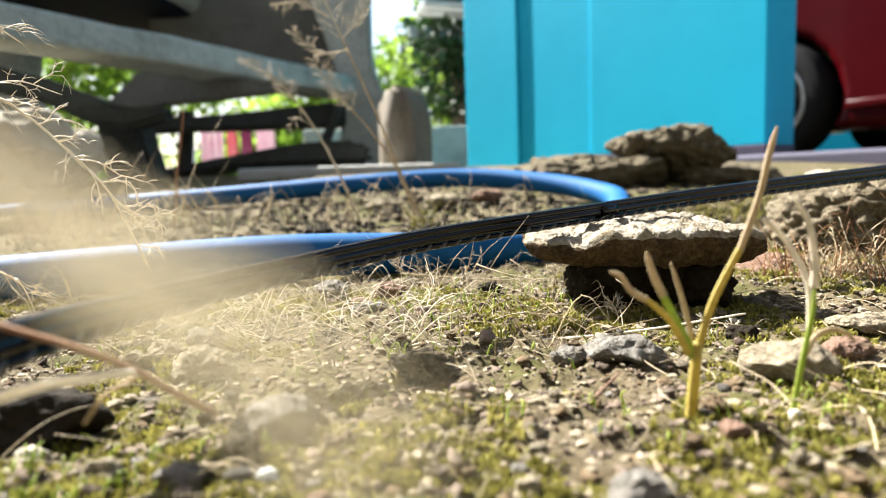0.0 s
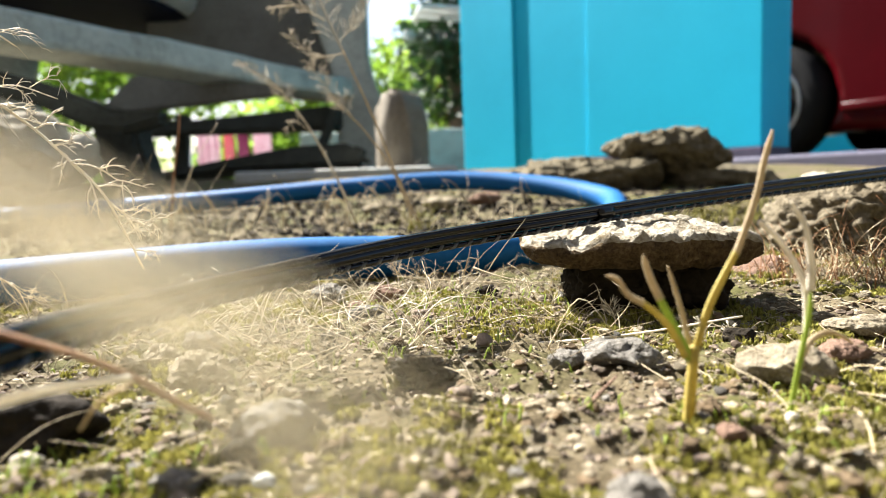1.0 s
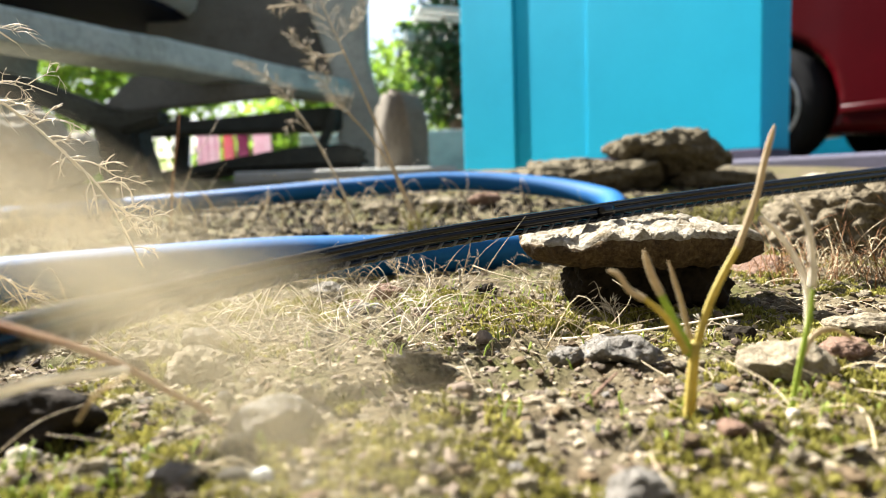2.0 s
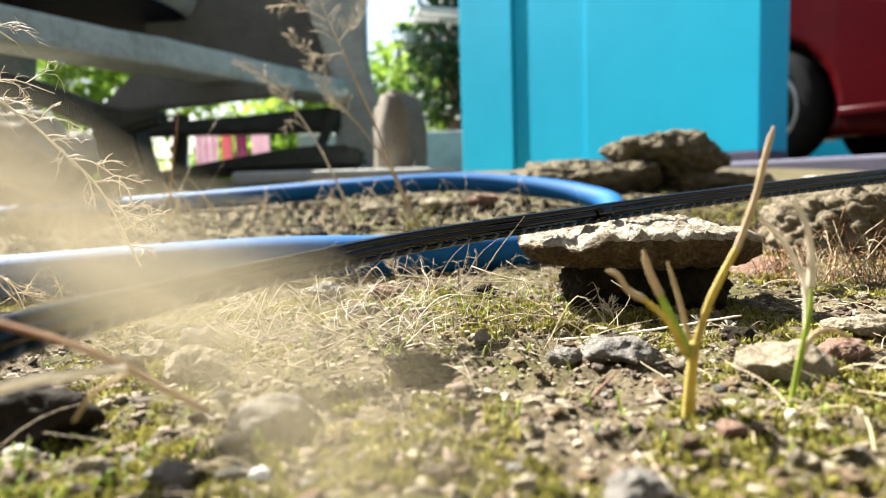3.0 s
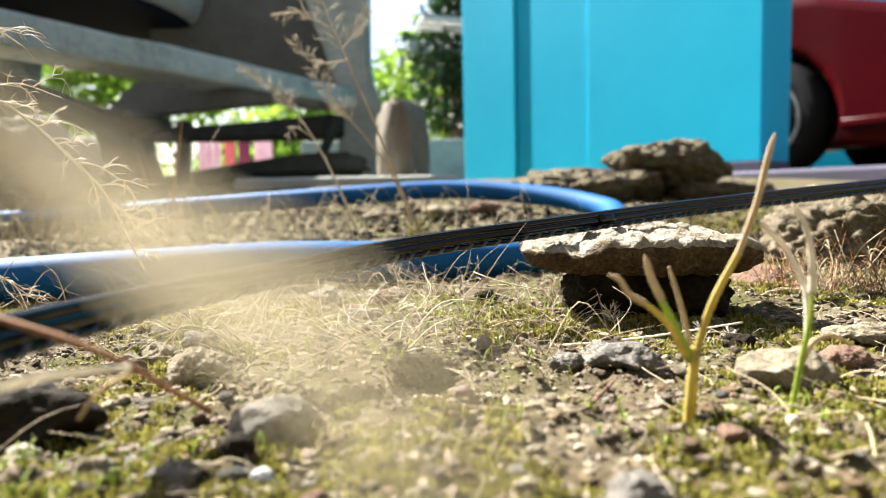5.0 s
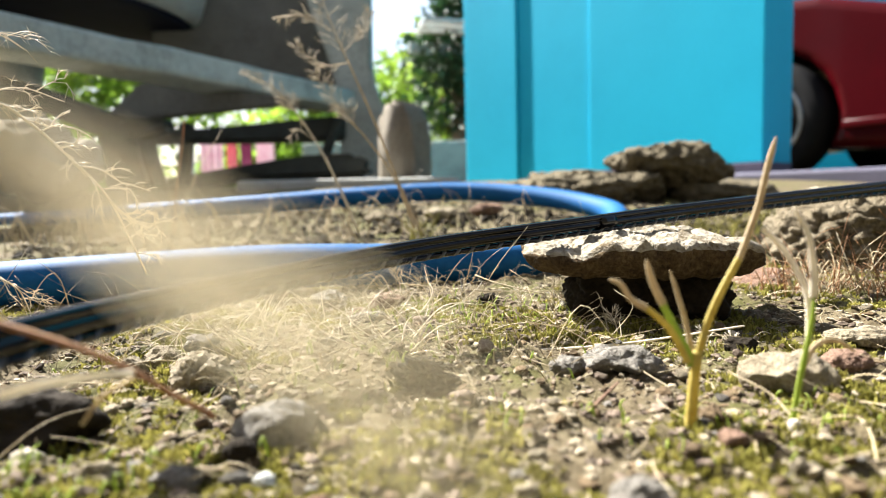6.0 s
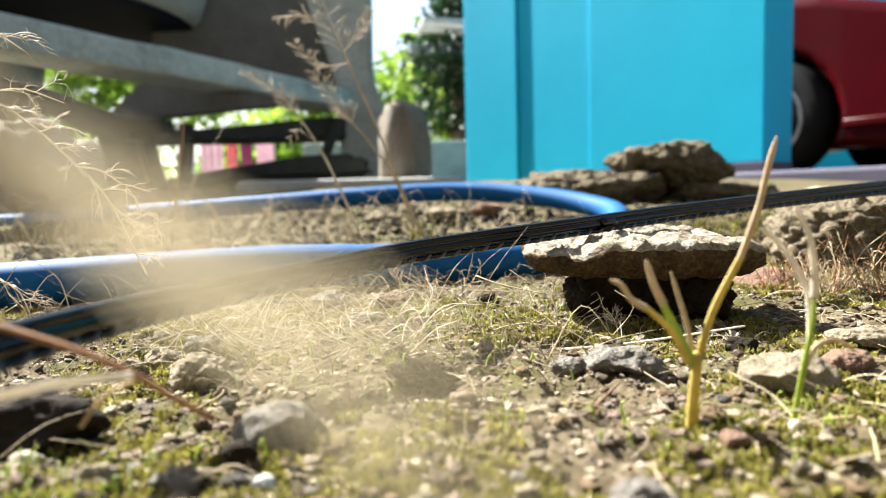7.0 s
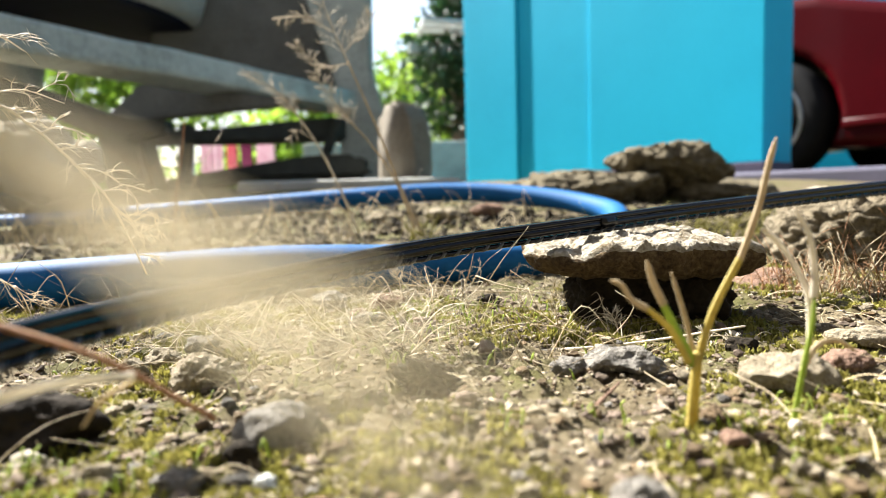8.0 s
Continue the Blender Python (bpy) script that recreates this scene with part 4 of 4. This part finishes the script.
def build_sedge():
    o = (0.0603, 0.1540, -0.0006)
    e = thing("sedge", o, "yellow-green sedge sprout with drying leaf tips", "plant")
    blade("stem", [(0.0602, 0.1540, -0.0032), (0.0608, 0.1540, 0.0084), (0.0619, 0.1540, 0.0206)], 0.0017, 0.0013, e, M_SEDGE, o, 0.8)
    blade("leaf", [(0.0616, 0.1540, 0.0177), (0.0661, 0.1550, 0.0309), (0.0733, 0.1569, 0.0433)], 0.0011, 0.0009, e, M_SEDGE, o)
    blade("leaf_tip", [(0.0732, 0.1569, 0.0427), (0.0787, 0.1588, 0.0558), (0.0816, 0.1598, 0.0663), (0.0835, 0.1598, 0.0733)], 0.0009, 0.0008, e, M_SEDGE_D, o, label="dry straw-coloured leaf tip")
    blade("leaf", [(0.0608, 0.1540, 0.0171), (0.0571, 0.1540, 0.0250), (0.0528, 0.1540, 0.0336)], 0.0013, 0.0009, e, M_SEDGE_G, o, label="fresh green leaf")
    blade("leaf_tip", [(0.0534, 0.1540, 0.0326), (0.0509, 0.1540, 0.0379), (0.0491, 0.1540, 0.0438)], 0.0011, 0.0008, e, M_SEDGE_D, o, label="dry brown leaf tip")
    blade("leaf", [(0.0593, 0.1530, 0.0180), (0.0542, 0.1521, 0.0269), (0.0480, 0.1511, 0.0326)], 0.0010, 0.0007, e, M_SEDGE, o)
    blade("leaf_tip", [(0.0483, 0.1511, 0.0323), (0.0445, 0.1511, 0.0347), (0.0421, 0.1511, 0.0383), (0.0393, 0.1511, 0.0396)], 0.0009, 0.0006, e, M_SEDGE_D, o, label="dry brown leaf tip")
    blade("leaf", [(0.0619, 0.1569, 0.0192), (0.0599, 0.1579, 0.0292), (0.0568, 0.1588, 0.0403)], 0.0008, 0.0006, e, M_SEDGE_D, o)
    o = (0.0844, 0.1526, -0.0017)
    e = thing("sedge", o, "thin green sedge blade with a bleached tip", "plant")
    blade("stem", [(0.0842, 0.1526, -0.0041), (0.0866, 0.1526, 0.0124), (0.0893, 0.1526, 0.0272), (0.0897, 0.1526, 0.0348)], 0.0009, 0.0006, e, M_SEDGE_G, o, 0.6)
    blade("leaf_tip", [(0.0896, 0.1526, 0.0337), (0.0895, 0.1526, 0.0405), (0.0879, 0.1526, 0.0495), (0.0843, 0.1526, 0.0557)], 0.0011, 0.0007, e, M_BLEACH, o, label="bleached white leaf tip")
    blade("leaf", [(0.0894, 0.1536, 0.0221), (0.0895, 0.1554, 0.0345), (0.0848, 0.1573, 0.0450), (0.0791, 0.1573, 0.0508)], 0.0009, 0.0007, e, M_BLEACH, o, label="withered grey leaf")
    blade("leaf", [(0.0874, 0.1536, 0.0150), (0.0932, 0.1573, 0.0204), (0.1011, 0.1619, 0.0206), (0.1082, 0.1646, 0.0168)], 0.0009, 0.0006, e, M_SEDGE_D, o, label="curled dry leaf")
    for pts, r0, r1, m, lab in (
            ([(0.0238, 0.2350, 0.0012), (0.0666, 0.2350, 0.0035), (0.1118, 0.2350, 0.0092)], 0.0008, 0.0005, M_BLEACH, "thin bleached straw lying on stones"),
            ([(0.0100, 0.3600, -0.0133), (0.0094, 0.3600, -0.0001), (0.0084, 0.3600, 0.0137)], 0.0017, 0.0012, M_GREY_STONE, "short upright grey twig in the soil"),
            ([(-0.0826, 0.1080, 0.0416), (-0.0680, 0.1120, 0.0349), (-0.0597, 0.1160, 0.0290), (-0.0539, 0.1200, 0.0229), (-0.0482, 0.1250, 0.0168)], 0.0009, 0.0009, M_RUST, "rusty brown bent grass stalk"),
            ([(-0.0779, 0.1000, 0.0289), (-0.0700, 0.1050, 0.0302), (-0.0642, 0.1100, 0.0298), (-0.0592, 0.1150, 0.0290)], 0.0014, 0.0009, M_BLADE, "pale yellow-green fallen grass blade"),
            ([(-0.0592, 0.1160, 0.0279), (-0.0670, 0.1180, 0.0237), (-0.0725, 0.1200, 0.0176)], 0.0007, 0.0005, M_SEDGE_D, "short dry grass leaf"),
            ([(-0.0945, 0.2700, 0.0109), (-0.0752, 0.2700, 0.0059), (-0.0460, 0.2700, 0.0016)], 0.0004, 0.0003, M_STRAW, "long pale straw on the soil"),
            ([(0.0149, 0.3300, 0.0191), (0.0273, 0.3200, 0.0154), (0.0487, 0.3100, 0.0113)], 0.0006, 0.0004, M_STRAW, "bent dry straw at the slab"),
            ([(-0.0276, 0.3600, 0.0114), (0.0209, 0.3600, 0.0061), (0.0654, 0.3550, 0.0056)], 0.0006, 0.0005, M_STRAW, "long dry straw below the pipe"),
            ([(0.0369, 0.1650, 0.0016), (0.0419, 0.1700, 0.0038), (0.0480, 0.1750, 0.0069)], 0.0009, 0.0004, M_PINK_STONE, "reddish dry stem on moss")):
        o = pts[0]
        ob = obj("dry_stalk", tube(bmesh.new(), [q - Vector(o) for q in curve_points(pts, 8)], lambda t: r0 * (1 - t) + r1 * t, 7, 0.7), m)
        ob.matrix_basis = pose(*o)
        tagged(ob, lab, "stalk")


build_sedge()


# ---- seed heads ----
def spray(bm, pts, r, rng, count, length, fall, spike=0.0012, start=0.35, side=0):
    """A stalk whose upper part carries short branchlets with pointed spikelets."""
    line = curve_points(pts, 10)
    tube(bm, line, lambda t: r * (1 - 0.7 * t), 6)
    for k in range(count):
        t = start + (1 - start) * k / max(1, count - 1)
        i = min(int(t * (len(line) - 1)), len(line) - 2)
        p, d = line[i], (line[i + 1] - line[i]).normalized()
        sgn = side or (1 if k % 2 else -1)
        out = Vector((sgn * rng.uniform(0.6, 1.0), rng.uniform(-0.5, 0.5), -fall * rng.uniform(0.2, 1))) + d * 1.1
        out.normalize()
        n = length * (1 - 0.55 * (t - start) / (1 - start)) * rng.uniform(0.7, 1.15)
        tip = p + out * n + Vector((0, 0, -0.25 * fall * n))
        tw = curve_points([p, p + out * n * 0.5 + Vector((0, 0, 0.06 * n)), tip], 4)
        tube(bm, tw, lambda q: r * 0.28 * (1 - 0.5 * q), 4)
        for s in range(7):
            a = tw[1 + s * (len(tw) - 2) // 7]
            dd = (out + Vector((rng.uniform(-1, 1), rng.uniform(-1, 1), rng.uniform(-0.6, 0.6))) * 0.55).normalized()
            tube(bm, [a, a + dd * spike * 2.6, a + dd * spike * 5.5], lambda q: spike * (0.05 + 0.13 * math.sin(math.pi * min(1, q + 0.1))), 4)


def build_seed_grass():
    rng = random.Random(5)
    o = (-0.0269, 0.6600, 0.0274)
    e = thing("seed_grass", o, "tall dry grass stalk with feathery seed heads", "grass", "seeding grasses")

    def head(name, pts, r, mtl, **k):
        bm = bmesh.new()
        spray(bm, [Vector(p) - Vector(o) for p in pts], r, rng, **k)
        return part(name, bm, mtl, e)
    def stem(pts, r, mtl):
        part("stem", tube(bmesh.new(), [p - Vector(o) for p in curve_points(pts, 8)], lambda t: r * (1 - 0.35 * t), 7), mtl, e)
    stem([(-0.0269, 0.6600, 0.0256), (-0.0497, 0.6600, 0.0819), (-0.0704, 0.6550, 0.1395), (-0.0952, 0.6500, 0.2009)], 0.0013, M_SEDGE_D)
    head("seed_head", [(-0.0952, 0.6500, 0.2009), (-0.1110, 0.6500, 0.2398), (-0.1258, 0.6500, 0.2836)], 0.0011, M_SEEDS, count=14, length=0.03, fall=0.4, start=0.1)
    head("seed_head", [(-0.0953, 0.6500, 0.1976), (-0.1214, 0.6500, 0.1972), (-0.1498, 0.6500, 0.2189)], 0.0007, M_SEEDS, count=22, length=0.018, fall=0.3, start=0.1)
    head("seed_head", [(-0.1114, 0.6500, 0.2299), (-0.1360, 0.6500, 0.2459), (-0.1620, 0.6500, 0.2444)], 0.0007, M_SEEDS, count=19, length=0.016, fall=0.3, start=0.15)
    head("seed_head", [(-0.0982, 0.6500, 0.2093), (-0.0834, 0.6500, 0.2253), (-0.0696, 0.6500, 0.2474)], 0.0007, M_SEEDS, count=17, length=0.013, fall=0.2, start=0.2)
    stem([(-0.0326, 0.6700, 0.0282), (-0.0535, 0.6700, 0.0823), (-0.0787, 0.6700, 0.1211), (-0.0973, 0.6700, 0.1420)], 0.0011, M_SEDGE_D)
    head("seed_head", [(-0.0927, 0.6700, 0.1384), (-0.1151, 0.6700, 0.1656), (-0.1342, 0.6700, 0.1948)], 0.0009, M_SEEDS, count=28, length=0.018, fall=0.3, start=0.05)
    o = (-0.0995, 0.7200, 0.0245)
    e = thing("seed_grass", o, "pale withered grass stalk with a nodding seed head", "grass", "seeding grasses")
    stem([(-0.0995, 0.7200, 0.0225), (-0.1215, 0.7200, 0.0794), (-0.1448, 0.7200, 0.1273), (-0.1671, 0.7200, 0.1623)], 0.0015, M_SEEDS)
    head("seed_head", [(-0.1624, 0.7200, 0.1559), (-0.1862, 0.7200, 0.1845), (-0.2227, 0.7200, 0.2058)], 0.001, M_SEEDS, count=28, length=0.02, fall=0.35, start=0.05)
    head("seed_head", [(-0.1479, 0.7200, 0.1293), (-0.1632, 0.7200, 0.1404), (-0.1731, 0.7200, 0.1313)], 0.0006, M_SEEDS, count=6, length=0.012, fall=0.3, start=0.2)
    o = (-0.3462, 0.8000, 0.0235)
    e = thing("seed_grass", o, "single thin brown grass stalk behind the pipe", "grass", "seeding grasses")
    stem([(-0.3472, 0.8000, 0.0092), (-0.3400, 0.8000, 0.0731), (-0.3291, 0.8000, 0.1290), (-0.3240, 0.8000, 0.1636)], 0.0014, M_RUST)


build_seed_grass()


def build_seedlings():
    """Tiny budding weeds on the open soil."""
    rng = random.Random(31)
    for root, top, d in (((-0.0265, 0.3550, 0.0076), (-0.0299, 0.3520, 0.0209), 0.006), ((0.0714, 0.2620, -0.0005), (0.0676, 0.2600, 0.0106), 0.005), ((0.0977, 0.2350, -0.0079), (0.0965, 0.2350, 0.0074), 0.003), ((0.0353, 0.3300, -0.0034), (0.0385, 0.3300, 0.0101), 0.006), ((0.0485, 0.3100, -0.0043), (0.0548, 0.3050, 0.0119), 0.006), ((0.1053, 0.2400, -0.0095), (0.1095, 0.2400, 0.0038), 0.003)):
        o = Vector(root)
        e = thing("seedling", root, "tiny pale budding weed on the soil", "weed", "seedlings")
        bm = bmesh.new()
        t = Vector(top) - o
        spray(bm, [Vector((0, 0, -0.002)), t * 0.5 + Vector((0.001, 0, 0)), t], 0.00035, rng, 7, d, 0.1, spike=0.0006, start=0.4)
        part("stem", bm, M_BLEACH, e)


build_seedlings()


def build_weed():
    """An airy dry weed of ever finer forks that hangs into view."""
    rng = random.Random(12)
    o = (-0.2336, 0.3100, 0.0431)
    e = thing("dry_weed", o, "airy dried weed with fine forked straw branches", "weed")

    def fork(bm, a, d, n, r, depth):
        b = a + d * n * 0.5 + Vector((rng.uniform(-1, 1), rng.uniform(-1, 1), rng.uniform(-0.5, 0.8))) * n * 0.1
        c = a + d * n + Vector((0, 0, -0.12 * n))
        line = curve_points([a, b, c], 4)
        tube(bm, line, lambda t: r * (1 - 0.45 * t), 5)
        if depth:
            for k in range(3 if depth > 1 else rng.choice((2, 3))):
                q = line[rng.randrange(2, len(line))]
                turn = Vector((rng.uniform(-1, 1), rng.uniform(-0.6, 0.6), rng.uniform(-1, 0.8)))
                fork(bm, q, (d + turn * 1.15).normalized(), n * rng.uniform(0.4, 0.75), r * 0.8, depth - 1)
    mains = [([(-0.2336, 0.3100, 0.0431), (-0.2372, 0.3100, 0.0898), (-0.2188, 0.3100, 0.1107), (-0.2006, 0.3100, 0.1009), (-0.1830, 0.3100, 0.0842), (-0.1666, 0.3100, 0.0661), (-0.1571, 0.3100, 0.0465), (-0.1489, 0.3100, 0.0268)], 0.0009, 16),
             ([(-0.2344, 0.3100, 0.0897), (-0.2212, 0.3100, 0.1135), (-0.2045, 0.3100, 0.1183), (-0.1834, 0.3100, 0.1111)], 0.0005, 4),
             ([(-0.2369, 0.3100, 0.0925), (-0.2240, 0.3100, 0.1399), (-0.2129, 0.3100, 0.1436), (-0.2007, 0.3100, 0.1362)], 0.0005, 3),
             ([(-0.2263, 0.3000, 0.0410), (-0.2193, 0.3000, 0.0299), (-0.2066, 0.3000, 0.0214), (-0.2010, 0.3000, 0.0090)], 0.0005, 4)]
    for pts, r, n in mains:
        line = [q - Vector(o) for q in curve_points(pts, 8)]
        bm = bmesh.new()
        tube(bm, line, lambda t: r * (1 - 0.5 * t), 6)
        for k in range(n):
            i = int((0.35 + 0.62 * k / n) * (len(line) - 1))
            d = (line[min(i + 1, len(line) - 1)] - line[i]).normalized()
            fork(bm, line[i], (d * 0.3 + Vector((rng.uniform(0.2, 1.2), rng.uniform(-0.3, 0.3), rng.uniform(-0.9, 0.6)))).normalized(), rng.uniform(0.009, 0.02), r * 0.5, 2)
        part("branch", bm, M_BLEACH, e)


build_weed()


# ---- what moves ----
def build_near_stalk():
    """A withered grass head of several loose strands, close before the lens, on a stem that arches up from the ground."""
    o = Vector((-0.0064, 0.0147, 0.0592))
    e = thing("grass_head", o, "withered straw-coloured grass head swaying before the lens", "grass")
    line = [p - o for p in curve_points([(-0.0133, 0.0165, 0.0629), (-0.01, 0.0155, 0.0613), (-0.0064, 0.0147, 0.0592), (-0.0032, 0.0142, 0.0572), (-0.0007, 0.0139, 0.0551), (0.0014, 0.0137, 0.0527)], 10)]
    foot = [p - o for p in curve_points([(-0.042, 0.018, -0.003), (-0.0415, 0.018, 0.03), (-0.034, 0.0185, 0.064), (-0.0235, 0.018, 0.0755)] + [tuple(line[0] + o)], 8)]
    part("stem", tube(bmesh.new(), foot, lambda t: 0.0006 + 0.0006 * t, 8), M_BLADE, e)
    side = Vector((0.56, 0, 0.83))
    rng = random.Random(8)
    for k, off in enumerate((-0.0020, -0.0013, -0.0005, 0.0003, 0.0011, 0.0020)):
        wob = rng.uniform(0, 6)
        pts = [p + side * (off * (0.36 + 0.72 * i / (len(line) - 1)) + 0.0001 * math.sin(i * 0.5 + wob)) + Vector((0, rng.uniform(0, 0.0002), 0)) for i, p in enumerate(line)]
        part("strand", tube(bmesh.new(), pts, lambda t: 0.00005 + 0.00011 * math.sin(math.pi * (0.17 + 0.79 * t)), 7, 0.6, up=(0, -1, 0)), M_BLADE, e)
    return e, o


def build_dragonfly():
    e = thing("dragonfly", (3, 1, 1), "pale brown dragonfly in flight", "insect")
    part("abdomen", tube(bmesh.new(), [Vector((x, 0, 0)) for x in np.linspace(-0.024, 0.006, 8)], lambda t: 0.0009 + 0.0005 * t, 8), M_STRAW, e)
    bm = bmesh.new()
    bmesh.ops.create_icosphere(bm, subdivisions=2, radius=0.0028, matrix=Matrix.Translation((0.008, 0, 0)) @ Matrix.Diagonal((1.4, 0.9, 1, 1)))
    part("thorax", bm, M_BROWN, e)
    bm = bmesh.new()
    bmesh.ops.create_icosphere(bm, subdivisions=2, radius=0.002, matrix=Matrix.Translation((0.0135, 0, 0)))
    part("head", bm, M_BROWN, e)
    for s in (-1, 1):
        for x, w in ((0.009, 0.1), (0.005, -0.35)):
            bm = tube(bmesh.new(), [Vector((x - 0.02 * t * w * 1.2, s * 0.026 * t, 0.008 * t * t + 0.002)) for t in np.linspace(0.05, 1, 7)], lambda t: 0.0012 + 0.0024 * math.sin(math.pi * (0.1 + 0.85 * t)), 6, 0.06)
            part("wing", bm, M_WING, e)
    return e


stalk, stalk_at = build_near_stalk()
dragonfly = build_dragonfly()


def motions():
    rows = []
    for t, dx, dz in SWAY:
        rows.append((t, pose(stalk_at.x + dx, stalk_at.y, stalk_at.z + dz)))
    walk(stalk, rows)
    walk(dragonfly, [(0.0, pose(2.2, 1.2, 0.9, 0, 0, 150)), (6.9, pose(0.95, 0.62, 0.36, 10, -10, 165)), (7.1, pose(0.50, 0.57, 0.21, 20, -12, 170)), (7.2, pose(*(0.4247, 0.6600, 0.1934), 35, -8, 190)),
                     (7.3, pose(0.48, 0.60, 0.28, 20, -12, 215)), (7.5, pose(1.0, 0.7, 0.45, 10, -10, 240)), (8.0, pose(2.2, 1.0, 0.9, 0, 0, 250))])


# seconds, sideways and upward drift of the blade
SWAY = [(0, -0.00103, 0.00168), (0.5, -0.00085, 0.00196), (1.0, -0.00106, 0.00211), (1.5, -0.00128, 0.00102), (2.2, -0.00104, 0.00057), (3.0, -0.0006, 6e-05), (3.5, -0.00085, -0.0006), (4.0, -0.00031, -0.00116), (4.5, -1e-05, -0.00135), (5.2, 0.00013, -0.00084), (6.0, 0.00014, -0.00025), (6.5, 0.00029, -0.00021), (7.0, 0.00038, 3e-05), (7.5, 0.00044, 2e-05), (8.0, 0.00017, -0.0)]
motions()
